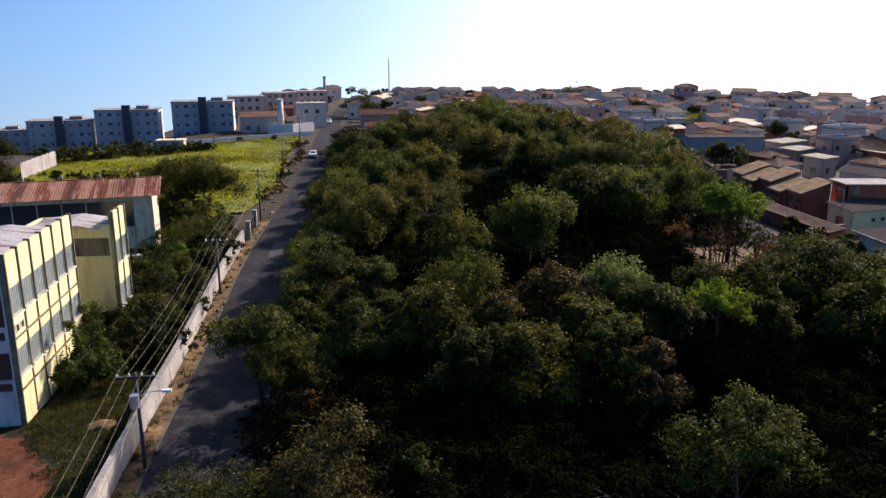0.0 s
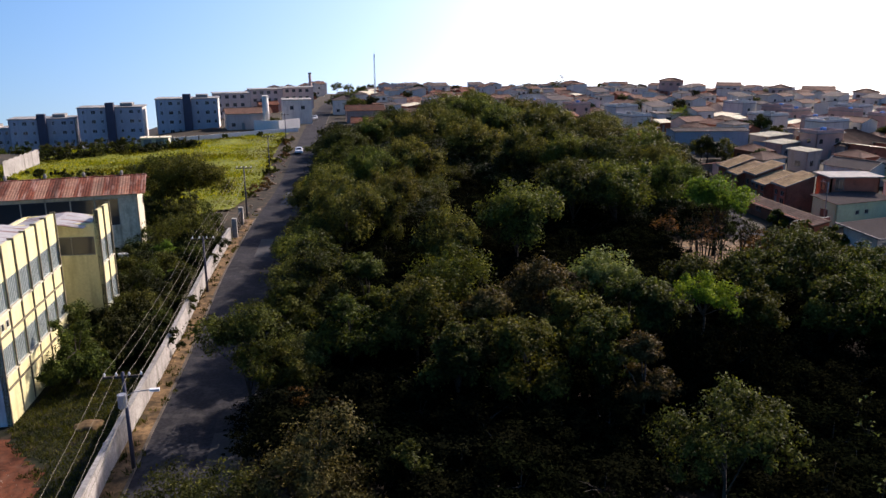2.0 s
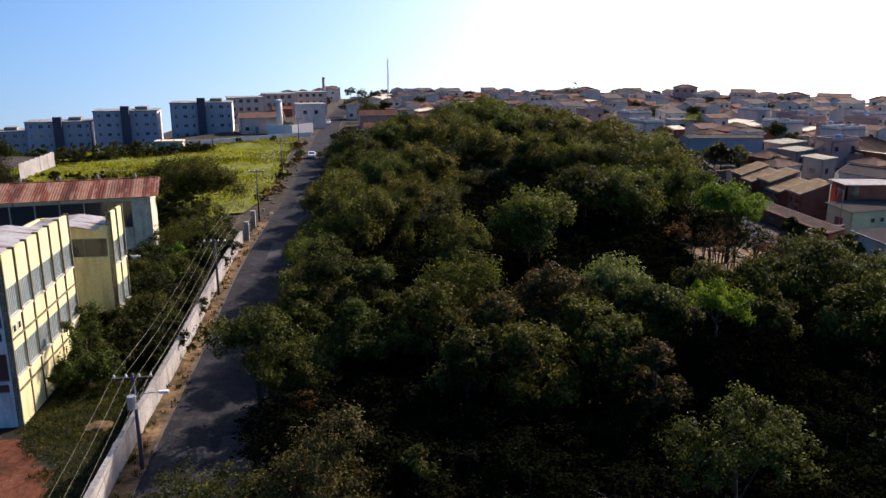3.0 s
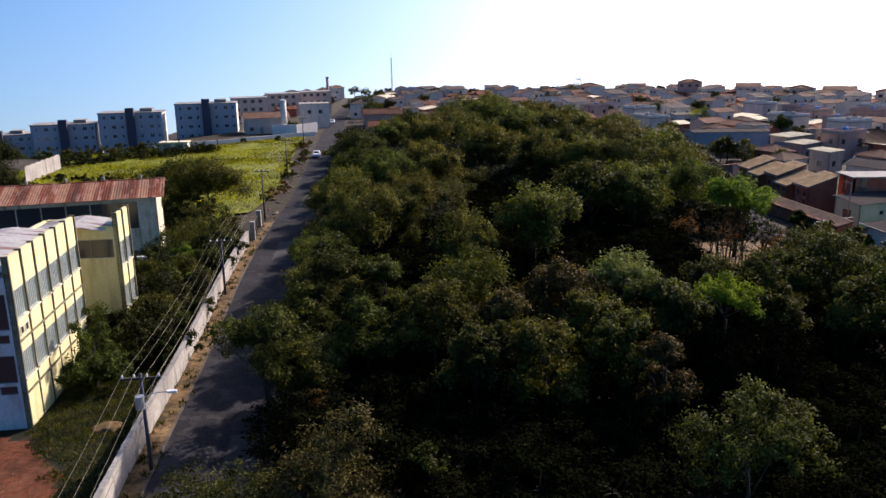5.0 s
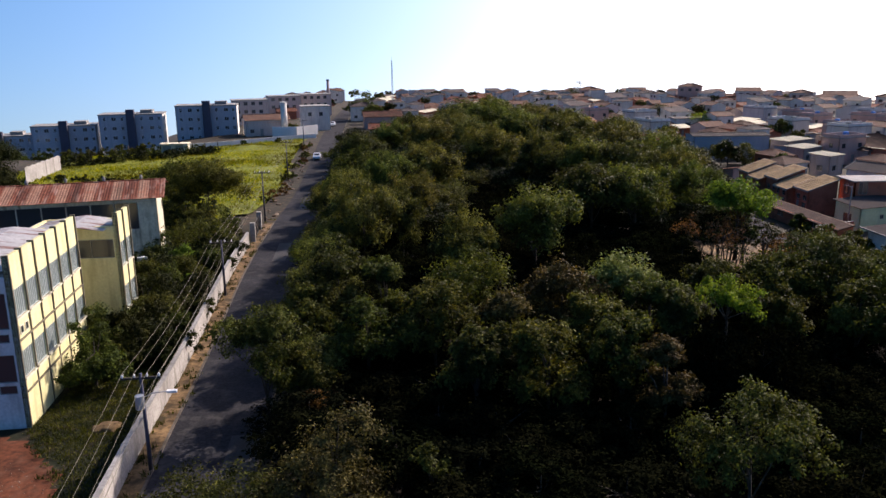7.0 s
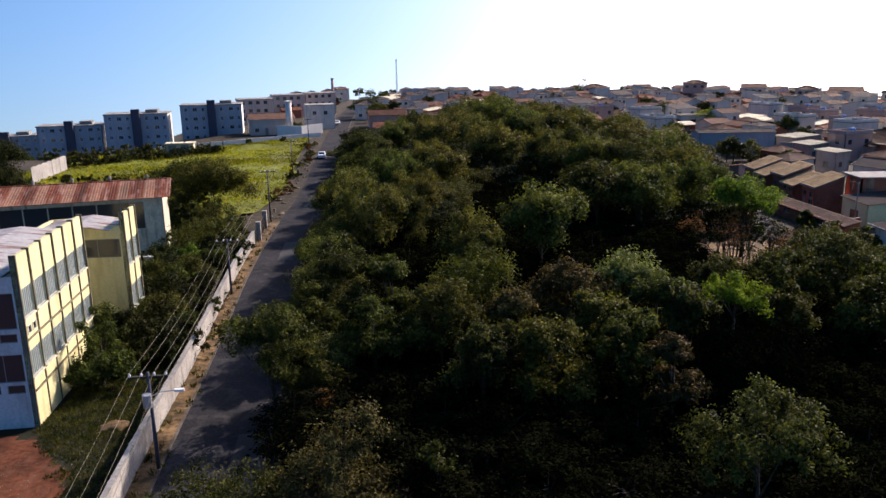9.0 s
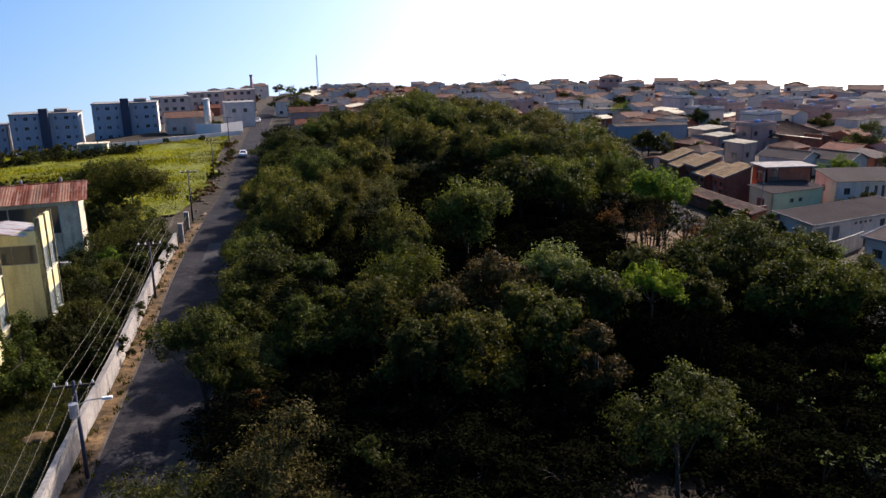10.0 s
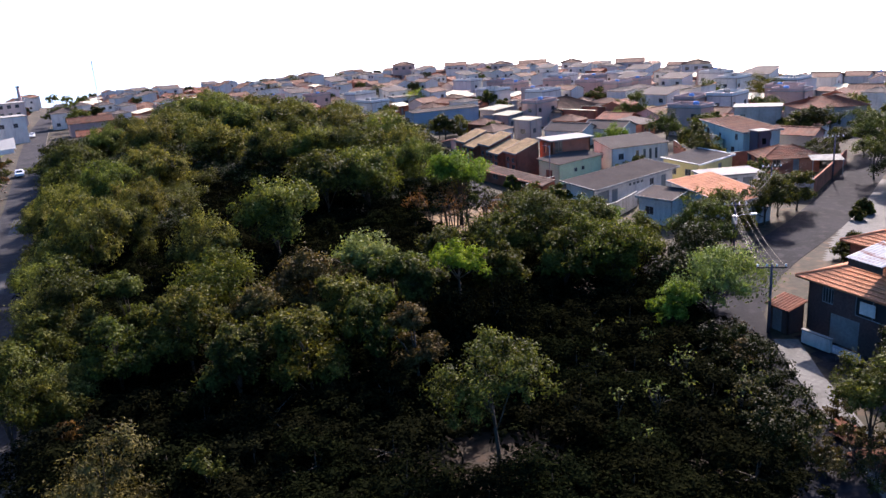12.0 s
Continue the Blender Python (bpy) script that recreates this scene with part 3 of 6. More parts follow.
tagged(part("road_lane", ribbon(bmesh.new(), offset(LANE, -2.6), offset(LANE, 2.6), -0.2, 0.026), M_ASPHALT), "narrow asphalt lane beside the wood", "road", kind="structure")
for x, y, l, w, r in ((-12.6, 41.0, 8.0, 1.9, 97), (-20.6, 92.0, 9.0, 1.6, 96), (-23.4, 124.0, 12.0, 1.4, 95)):
    ob = part("road_patch", box_bm(-l / 2, l / 2, -w / 2, w / 2, -0.05, 0.006), M_PATCH)
    ob.matrix_basis = pose(x, y, 0.032, 0, 0, r)
    tagged(ob, "paler repair patch in the asphalt", "road patch", kind="structure")
near = [p for p in ROAD if p[1] < 112]
tagged(part("kerb", ribbon(bmesh.new(), offset(near, -3.05), offset(near, -2.9), -0.2, 0.16), M_KERB), "pale concrete kerb along the road", "kerb", kind="structure")
tagged(part("kerb", ribbon(bmesh.new(), offset(ROAD, 3.0), offset(ROAD, 3.15), -0.2, 0.15), M_KERB), "pale concrete kerb on the wooded side of the road", "kerb", kind="structure")
tagged(part("pavement", ribbon(bmesh.new(), offset(near, -4.25), offset(near, -3.05), -0.2, 0.14), M_PAVE), "earthy brown pavement strip beside the white wall", "pavement", kind="structure")
walk_line = [p for p in STREET if 20 < p[1] < 43]
tagged(part("pavement_street", ribbon(bmesh.new(), offset(walk_line, 2.9), offset(walk_line, 4.7), -0.2, 0.16), M_WALK), "pale concrete pavement in front of the houses", "pavement", kind="structure")


def patch(name, poly, z, material, label, step=3.0, bumps=0.12):
    """A piece of ground with an uneven edge and surface lying on the land."""
    xs, ys = [p[0] for p in poly], [p[1] for p in poly]
    bm = bmesh.new()
    grid = {}
    x = min(xs)
    while x < max(xs):
        y = min(ys)
        while y < max(ys):
            if inside((x + step / 2, y + step / 2), poly):
                ids = []
                for dx, dy in ((0, 0), (step, 0), (step, step), (0, step)):
                    key = (round(x + dx, 2), round(y + dy, 2))
                    if key not in grid:
                        jx, jy = (noise.noise((key[0] * .3, key[1] * .3, 5)) * step * .5, noise.noise((key[0] * .3, key[1] * .3, 9)) * step * .5)
                        grid[key] = bm.verts.new((key[0] + jx, key[1] + jy, land(*key) + z + bumps * (0.5 + 0.5 * noise.noise((key[0] * .2, key[1] * .2, 1)))))
                    ids.append(grid[key])
                bm.faces.new(ids)
            y += step
        x += step
    bmesh.ops.recalc_face_normals(bm, faces=bm.faces)
    if sum(f.normal.z for f in bm.faces) < 0:
        bmesh.ops.reverse_faces(bm, faces=bm.faces)
    me = bpy.data.meshes.new(name)
    bm.to_mesh(me)
    bm.free()
    me.materials.append(material)
    return tagged(new(name, me), label, "ground", kind="structure")


FIELD = [(-90, 156), (-84, 192), (-64, 201), (-50, 213), (-41, 220), (-39, 205), (-36.5, 180), (-33, 158), (-30.5, 136), (-30, 116), (-36, 108), (-45, 108), (-58, 118), (-80, 140)]
patch("ground_field", FIELD, 0.03, M_FIELD, "yellow-green grass field behind the school", 2.0, 0.5)
# paler ground laid where sun falls on the street and lot
patch("ground_forecourt", [(58, 52.5), (61, 55.5), (68, 60.6), (79, 67.8), (92, 76.5), (92, 71), (84, 64.5), (72, 57.5), (63, 52.5)], 0.012, M_WALK, "sunlit worn concrete lot beside the side street", 0.6, 0.01)
patch("ground_driveway", [(37.0, 26), (45, 27), (43.8, 40.6), (41.8, 40.0), (39.2, 33)], 0.03, M_ASPHALT_SHADE, "dark asphalt driveway before the corner house", 0.7, 0.01)
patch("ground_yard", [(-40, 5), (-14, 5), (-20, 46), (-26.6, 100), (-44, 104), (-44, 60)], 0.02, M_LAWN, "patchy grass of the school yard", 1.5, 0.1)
patch("ground_soil", [(-40, 8), (-18.5, 8), (-21.2, 34), (-22.6, 40), (-26, 43.5), (-30, 45), (-42, 46)], 0.14, M_SOIL, "bare red soil of the school yard", 0.5, 0.12)

patch("ground_wood", [(-6.5, 6), (-9.5, 38), (-13.5, 76), (-17.5, 112), (-22.5, 165), (-25, 186), (-8, 216), (6, 266), (20, 266), (36, 216), (45, 172), (45, 138), (38, 104), (37.5, 80), (39, 60), (41, 50), (33, 35), (25, 22), (14, 6)], 0.02, M_HUMUS, "dark leaf litter under the trees", 2.5, 0.15)
patch("ground_clearing", [(26.5, 76), (39, 74), (39.5, 92), (33, 96), (28, 92)], 0.16, M_PAVE, "bare trodden earth between the thin trees", 1.5, 0.2)
patch("ground_bank", [(31, 22), (32.5, 26), (34, 29.5), (35.6, 29.5), (35, 26), (33.5, 22)], 0.1, M_SOIL, "bare red earth bank beside the side street", 1.0, 0.3)

# ---- yard wall beside the road ----
wall_line = [p for p in offset(ROAD, -4.2) if 12 < p[1] < 97]
yard_wall = thing("yard_wall", "white-washed masonry yard wall with stains beside the pavement", "wall", kind="structure")
part("wall", ribbon(bmesh.new(), offset(wall_line, -0.2), wall_line, -0.3, 1.85), M_WHITEWALL, yard_wall)
part("coping", ribbon(bmesh.new(), offset(wall_line, -0.26), offset(wall_line, 0.06), 1.85, 1.93), M_CONCRETE, yard_wall)
for k in range(0, len(wall_line), 1):
    p = offset(wall_line, 0.0)[k]
    part("pilaster", box_bm(p[0] - 0.36, p[0] - 0.2, p[1] - 0.12, p[1] + 0.12, -0.3, 1.85), M_CONCRETE, yard_wall)
g = np.random.default_rng(41)
V = []
line_of_weeds = [p for p in offset(ROAD, -3.6) if 14 < p[1] < 110]
for k in range(170):
    p = line_of_weeds[int(g.integers(len(line_of_weeds)))]
    x, y = p[0] + g.choice((-0.5, 0.42)) + g.normal(0, 0.13), p[1] + g.uniform(-2, 2)
    n = 16
    at = np.array([x, y, 0.14]) + g.normal(0, 0.13, (n, 3)) * np.array([1, 1, 0.05])
    tip = at + np.abs(g.normal(0, 0.16, (n, 3))) * np.array([0, 0, 1.3]) + g.normal(0, 0.08, (n, 3))
    side = g.normal(0, 0.03, (n, 3))
    V.append(np.stack([at - side, at + side, tip], 1).reshape(-1, 3))
V = np.concatenate(V)
tagged(part_np("pavement_weeds", V.tolist(), np.arange(len(V)).reshape(-1, 3).tolist(), L_YARD), "tufts of dry weeds along the pavement's edges", "weeds", kind="stuff")
for i, (x, y, h) in enumerate(((-20.9, 57.6, 2.6), (-22.3, 66.6, 2.5), (-24.6, 87.0, 2.8))):
    tree("shrub", "creeping shrub hanging over the yard wall", 230 + i, pose(x, y, 0), h, 1.2, (L_SHADE, L_FOREST)[i % 2], 26, 70, 0.09, 0.08, 0.1, "wall creepers", "shrub")
gate = thing("yard_gate", "dark steel double gate between white posts", "gate", at=pose(-25.4, 97.2, 0, 0, 0, 97.0))
for x in (0.0, 7.2):
    part("post", box_bm(x - 0.3, x + 0.3, -0.3, 0.3, 0, 2.6), M_WHITEWALL, gate, "white-washed post")
for a, b in ((0.32, 3.58), (3.62, 6.88)):
    leafp = part("gate_leaf", ring(bmesh.new(), I4, a, b, 0.15, 2.1, 0.08, -0.03, 0.03), M_DARKSTEEL, gate)
    n = 16
    for i in range(n + 1):
        x = a + 0.03 + (b - a - 0.06) * i / n
        part("bar", box_bm(x - 0.03, x + 0.03, -0.02, 0.02, 0.25, 2.0), M_DARKSTEEL, leafp)

# ---- school ----
FIN = 0.12


def school_block(name, label, at, bays, bay, depth, h, win_rows, end_holes, fin_out=0.11, roof_drop=1.3, end_mat=M_GABLE):
    """A block whose bays run along local x, seen from local -y; fins between the bays rise to slanted panel tops."""
    ob = thing(name, label, "school", at=at)
    L = bays * bay
    holes = [(i * bay + FIN, (i + 1) * bay - FIN, z0, z1) for i in range(bays) for z0, z1 in win_rows]
    bm = bmesh.new()
    panel(bm, pose(0, 0, 0), L, h, holes, 0.25)
    panel(bm, pose(L, 0.25, 0, 0, 0, 90), depth - 0.25, h - roof_drop, [], 0.25)
    panel(bm, pose(L, depth, 0, 0, 0, 180), L, h - roof_drop, [], 0.25)
    part("wall", bm, M_CREAM, ob)
    m = pose(0, depth, 0, 0, 0, 270)
    part("end_wall", panel(bmesh.new(), m, depth, h - roof_drop, end_holes, 0.25), end_mat, ob, "stained shaded end wall")
    for i in range(bays + 1):
        x = min(max(i * bay, FIN / 2), L - FIN / 2)
        bm = bmesh.new()
        lo = [(x - FIN / 2, -fin_out * 0.35, 0), (x - FIN / 2, -fin_out, h * 0.72), (x - FIN / 2, -fin_out, h + 0.12), (x - FIN / 2, 0.3, h + 0.12), (x - FIN / 2, 0.3, 0)]
        f = [bm.verts.new(p) for p in lo]
        g = [bm.verts.new((p[0] + FIN, p[1], p[2])) for p in lo]
        bm.faces.new(f)
        bm.faces.new(g[::-1])
        for k in range(5):
            bm.faces.new((f[k], f[(k + 1) % 5], g[(k + 1) % 5], g[k]))
        part("fin", bm, M_FINS, ob, "dark stained concrete fin")
    if bays > 4:
        for x in (0.45, 1.25):
            part("vent_window", ring(bmesh.new(), I4, x, x + 0.55, 6.35, 6.95, 0.07, -0.05, 0.02), M_CREAM_OLD, ob)
            part("vent_pane", box_bm(x + 0.05, x + 0.5, -0.012, 0.0, 6.4, 6.9), M_GLASS, ob)
        part("ledge", box_bm(0.2, L - 0.2, -0.09, 0.002, 6.0, 6.12), M_FINS, ob, "dark stained ledge")
        part("ledge", box_bm(0.2, L - 0.2, -0.09, 0.002, 2.5, 2.62), M_FINS, ob, "dark stained ledge")
    for q in holes:
        add_window(ob, I4, q, M_PALEFRAME, M_GLASS_BLUE, 6)
    for z0, z1 in win_rows:
        for i in range(bays):
            part("sill", box_bm(i * bay + FIN, (i + 1) * bay - FIN, -0.12, 0.05, z0 - 0.12, z0), M_CREAM_OLD, ob)
    for q in end_holes:
        add_window(ob, m, q, M_FRAME, M_GLASS, 2 if q[1] - q[0] > 2 else 0)
    bm = bmesh.new()
    roof_sheet(bm, I4, (-0.8, 0.9, h - 1.2), (L + 0.3, 0.9, h - 1.2), (L + 0.3, depth * 0.5, h - 0.75), (-0.8, depth * 0.5, h - 0.75), 0.35, 0.06)
    roof_sheet(bm, I4, (L + 0.3, depth + 0.6, h - 1.3), (-0.8, depth + 0.6, h - 1.3), (-0.8, depth * 0.5, h - 0.75), (L + 0.3, depth * 0.5, h - 0.75), 0.35, 0.06)
    part("roof", bm, M_SCHOOLROOF, ob, "pale corrugated roof with rusty stains")
    part("gutter", box_bm(0.1, L, 0.3, 1.0, h - 1.5, h - 1.35), M_CONCRETE, ob)
    part("slab", box_bm(0.25, L - 0.25, 0.25, depth - 0.25, h * 0.36, h * 0.36 + 0.2), M_DARK, ob)
    part("slab", box_bm(0.25, L - 0.25, 0.25, depth - 0.25, h * 0.66, h * 0.66 + 0.2), M_DARK, ob)
    return ob


HS = 11.6
rows = [(3.5, 5.3), (7.5, 9.4)]
ends = [(5.0, 8.6, 6.9, 9.3), (0.6, 4.6, 6.9, 9.3), (7.4, 8.5, 6.0, 6.6), (6.0, 7.0, 6.0, 6.6), (4.6, 5.6, 6.0, 6.6),
        (5.0, 8.6, 3.3, 5.2), (0.6, 4.6, 3.3, 5.2), (7.4, 8.5, 2.5, 3.1), (6.0, 7.0, 2.5, 3.1), (4.6, 5.6, 2.5, 3.1)]
school_block("school_block", "cream three-storey school block with fins between window bays", pose(-27.45, 46.0, 0, 0, 0, 98.0), 6, 2.13, 9.0, HS, rows, ends)
school_block("school_block", "cream school wing with a window band and slanted fins", pose(-27.7, 62.6, 0, 0, 0, 97.0), 2, 1.8, 7.0, 10.9, [(2.6, 4.6), (6.4, 8.4)],
             [(1.0, 6.6, 7.2, 8.8)], roof_drop=1.0, end_mat=M_CREAM)
# close-set front windows added as a dark band for shade under the eaves
hall = house("school_hall", "long hall with a rusty red sheet roof and stained cream walls", pose(-48.2, 87.0, 0, 0, 0, 17), 28, 9.4, 8.2, "gable", M_CREAM_OLD, M_RUSTROOF,
             1.1, 0.9, {"r": [(7.8, 9.2, 5.0, 6.2)], "f": [(1.0 + 2.5 * i, 3.44 + 2.5 * i, 4.4, 7.5) for i in range(10)]}, category="school", pitch=0.5, bars=0)
old = [c for c in hall.children if c.name.startswith("roof")][0]
bpy.data.objects.remove(old)
hall_roof = part("roof", box_bm(-14.9, 14.9, -0.16, 0.16, 9.28, 9.42), M_RUSTROOF, hall, "rusty ridge cap")
for slope in (-1, 1):
    count = 52 if slope < 0 else 29
    for i in range(count):
        x = -14.9 + 29.8 * i / count
        z = 0.012 * (i % 2)
        e, k = 5.6, 1.1 / 4.7
        a, b = (x, slope * e, 8.25 - k * 0.9 + z), (x + 29.8 / count + 0.04, slope * e, 8.25 - k * 0.9 + z)
        c, d = (b[0], slope * 0.05, 9.34 + z), (a[0], slope * 0.05, 9.34 + z)
        bm = bmesh.new()
        roof_sheet(bm, I4, *((a, b, c, d) if slope < 0 else (b, a, d, c)), 0.25, 0.04, 0.03)
        part("roof_sheet", bm, M_FADED if (i * 7 + slope) % 5 in (0, 3) else M_RUSTROOF, hall_roof)
for i in range(7):
    part("vent", tube(bmesh.new(), [(-12.4 + 4.1 * i, 0.2, 9.3), (-12.4 + 4.1 * i, 0.2, 9.7), (-12.4 + 4.1 * i, 0.2, 9.95)], [0.12, 0.2, 0.1], 10), M_CONCRETE, hall, "small pale roof vent")

box_ob = thing("air_conditioner", "white air conditioner unit beside the school wall", "air conditioner", at=pose(-31.9, 77.2, 0, 0, 0, 14))
part("casing", box_bm(-0.5, 0.5, -0.25, 0.25, 2.6, 3.4), M_WHITEFRAME, box_ob)
part("stand", box(box_bm(-0.45, -0.38, -0.1, 0.1, -0.1, 2.6), 0.38, 0.45, -0.1, 0.1, -0.1, 2.6), M_STEEL, box_ob)

# ---- apartments ----


def apartment(label, at, W=19.0, D=9.0, floors=4, storey=2.75):
    ob = thing("apartment_block", label, "apartment building", "apartment row", at=at)
    h = floors * storey
    bm = bmesh.new()
    holes = {k: [] for k in "frbl"}
    for fl in range(floors):
        z = fl * storey + 1.0
        for x in (1.2, 3.6, 6.2, 11.6, 14.2, 16.6):
            holes["f"].append((x, x + (1.3 if x in (3.6, 14.2) else 0.8), z, z + 1.1))
        for x in (2.5, 5.5):
            holes["r"].append((x, x + 0.8, z, z + 1.0))
    s = sides_of(W, D)
    for k, (m, length) in s.items():
        if k != "r":
            panel(bm, m, length, h, holes[k])
    part("wall", bm, M_APT, ob)
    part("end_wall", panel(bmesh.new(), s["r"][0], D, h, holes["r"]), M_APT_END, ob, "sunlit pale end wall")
    part("stair_tower", box_bm(-1.0, 1.3, -D / 2 - 1.6, -D / 2 - 0.003, 0, h + 1.6), M_APT_DARK, ob, "dark grey stair tower")
    part("roof", box(box_bm(-W / 2 - 0.2, W / 2 + 0.2, -D / 2 - 0.2, D / 2 + 0.2, h, h + 0.25), 2.5, 6, -2, 2, h + 0.25, h + 1.2), M_CONCRETE, ob)
    for k in "fr":
        for q in holes[k]:
            add_window(ob, s[k][0], q, M_WHITEFRAME, M_GLASS, 1)
    return ob


blk = apartment("grey four-storey apartment block with a dark stair tower", pose(-74.2, 240.6, -2.2, 0, 0, 12), 18.0)
for x, y, z, r in ((-95.4, 235.5, -4.3, 12), (-115.2, 234.0, -7.4, 14), (-135.0, 234.0, -10.4, 16)):
    copy_thing(blk, pose(x, y, z, 0, 0, r))
for x, y, r in ((-70.3, 277, 20), (-63.5, 302, 20), (-53.3, 314, 18)):
    house("apartment_block", "distant brown apartment block", pose(x, y, -3, 0, 0, r), 12, 9, 11.3, "flat", M_ROSE, M_CONCRETE, 0.3, 0.3,
          {"f": [(1.0 + 2.6 * i, 2.3 + 2.6 * i, 1.2 + 2.8 * k, 2.4 + 2.8 * k) for i in range(4) for k in range(4)]}, category="apartment building", group="distant blocks")

# ---- utility poles and wires ----


def power_pole(at, h, street_light=False):
    ob = thing("utility_pole", "concrete utility pole with a timber crossarm" + (" and a street light" if street_light else ""), "utility pole", "power line", at=at)
    # dark render on the concrete pole stands in for its backlit side
    part("pole", tube(bmesh.new(), [(0, 0, -0.4), (0, 0, h)], [0.13, 0.085], 10), M_APT_DARK, ob, smooth=True)
    arm = part("crossarm", box_bm(-1.1, 1.1, -0.06, 0.06, h - 0.35, h - 0.22), M_BARK, ob)
    for x in (-1.0, -0.35, 0.35, 1.0):
        part("insulator", tube(bmesh.new(), [(x, 0, h - 0.22), (x, 0, h - 0.12), (x, 0, h - 0.02)], [0.05, 0.08, 0.04], 8), M_WHITEFRAME, arm)
    if street_light:
        part("bracket", tube(bmesh.new(), [(0, 0, h - 1.5), (0.6, -0.1, h - 1.2), (1.5, -0.2, h - 1.1)], [0.03, 0.03, 0.03], 6), M_STEEL, ob)
        part("lamp_head", box_bm(1.4, 1.95, -0.32, -0.1, h - 1.18, h - 1.04), M_WHITEFRAME, ob, "pale street light head")
        part("transformer", tube(bmesh.new(), [(-0.1, -0.35, h - 2.0), (-0.1, -0.35, h - 1.2)], [0.25, 0.25], 10), M_STEEL, ob, "grey transformer can")
    return ob


POLES = [(-12.0, 8.0, 6.2), (-17.6, 40.6, 6.2), (-22.6, 74.1, 5.9), (-26.9, 110.3, 7.4), (-31.5, 150, 7.4), (-37.3, 200, 7.4), (-44.5, 262, 7.4)]
for i, (x, y, h) in enumerate(POLES):
    power_pole(pose(x, y, land(x, y), 0, 0, 8), h, i == 1)
for k, (dx, dz) in enumerate(((-1.0, 0.0), (-0.35, 0.0), (0.35, 0.0), (1.0, 0.0), (0.15, -1.3), (0.15, -1.7))):
    for (x0, y0, h0), (x1, y1, h1) in zip(POLES[:-1], POLES[1:]):
        pts = []
        for s in range(9):
            t = s / 8
            pts.append((x0 + (x1 - x0) * t + dx, y0 + (y1 - y0) * t, h0 + (h1 - h0) * t + dz - 0.55 * 4 * t * (1 - t)))
        tagged(part("power_line", tube(bmesh.new(), pts, [0.009] * 9, 5), M_CABLE), "thin sagging power cable between the poles", "cable", "power lines")

# ---- houses on the right ----
W1 = {"f": [(1.2, 2.4, 1.0, 2.1), (4.2, 5.1, 0.0, 2.1)], "r": [(1.5, 2.6, 1.0, 2.1)], "l": [(1.5, 2.7, 1.0, 2.1)]}
house("house", "pale green single-storey house with a low dark roof", pose(58.6, 104.0, 0, 0, 0, 20), 10, 4.2, 3.2, "shed", M_GREEN, M_FIBRO, 0.5, 0.3,
      {"l": [(1.4, 2.8, 1.0, 2.2)], "f": [(3.5, 4.2, 1.5, 2.1), (5.2, 5.9, 1.5, 2.1)]})
house("house", "unfinished red brick upper house with a flat slab roof", pose(60.4, 109.0, 0, 0, 0, 0), 7, 4.2, 5.7, "flat", M_BRICK, M_CONCRETE, 0.3, 0.5,
      {"f": [(0.6, 1.9, 3.9, 5.6)], "l": [(1.5, 2.6, 3.6, 5.2)]})
for i in range(5):
    house("row_house", "brick terrace house with an old clay tile roof", pose(53.5 - 0.4 * i + (0.5, -0.2, 0.6, 0.0, 0.4)[i], 112.0 + 4.5 * i, 0, 0, 0, 273.5), 3.9, 4.2, (3.9, 3.4, 4.2, 3.5, 3.9)[i], "shed", M_BRICK, M_ROWTILE, 1.5, 0.25,
          {"f": [(0.5, 1.4, 0.0, 2.1), (2.2, 3.4, 0.9, 2.0), (0.6, 1.5, 2.3, 3.1), (2.3, 3.3, 2.3, 3.1)]}, group="terrace row", trim=M_WHITEWALL, tiles=True)
house("house", "white house with a dark shed roof and narrow windows", pose(72.0, 107.6, 0, 0, 0, -2), 10.5, 6, 3.7, "shed", M_WHITE, M_FIBRO, 0.9, 0.3,
      {"f": [(1.2, 2.2, 1.7, 2.7), (4.4, 5.0, 1.5, 2.9), (5.8, 6.3, 1.2, 3.0), (6.9, 7.4, 1.2, 3.0), (8.0, 8.5, 1.2, 3.0)], "l": [(2, 3, 1.7, 2.7)]})
house("house", "white rendered house with a grey roof and one window", pose(54.3, 73.9, 0, 0, 0, -70), 4.6, 3.2, 3.2, "shed", M_WHITE, M_FIBRO, 0.6, 0.3,
      {"f": [(0.9, 2.1, 1.1, 2.1)]}, trim=M_WHITEWALL)
house("house", "white house under a bright orange clay tile roof", pose(60.3, 71.4, 0, 0, 0, 9), 6.6, 8.4, 3.1, "shed", M_WHITE, M_ORANGE, 1.3, 0.5,
      {"f": [(1.0, 2.0, 0.9, 2.0), (4.2, 5.4, 0.0, 2.2)], "l": [(3.0, 4.2, 1.0, 2.1)]}, trim=M_WHITEWALL, tiles=True)
house("house", "yellow house with a low grey roof", pose(74.4, 93.2, 0, 0, 0, 21), 9.5, 5.8, 2.8, "shed", M_YELLOW, M_FIBRO, 0.5, 0.3,
      {"f": [(1.2, 2.4, 1.0, 2.0), (5.5, 6.5, 0.0, 2.1)], "l": [(1.2, 2.2, 1.0, 2.0), (3.6, 4.6, 1.0, 2.0)]}, trim=M_WHITEFRAME)
house("carport", "white carport with square openings and a pale roof", pose(70.8, 82.4, 0, 0, 0, -16), 7.6, 4.4, 2.7, "flat", M_WHITE, M_CONCRETE, 0.3, 0.3,
      {"f": [(0.6, 2.1, 0.0, 2.3), (2.8, 4.3, 0.0, 2.3), (5.0, 6.5, 0.0, 2.3)]}, category="carport")
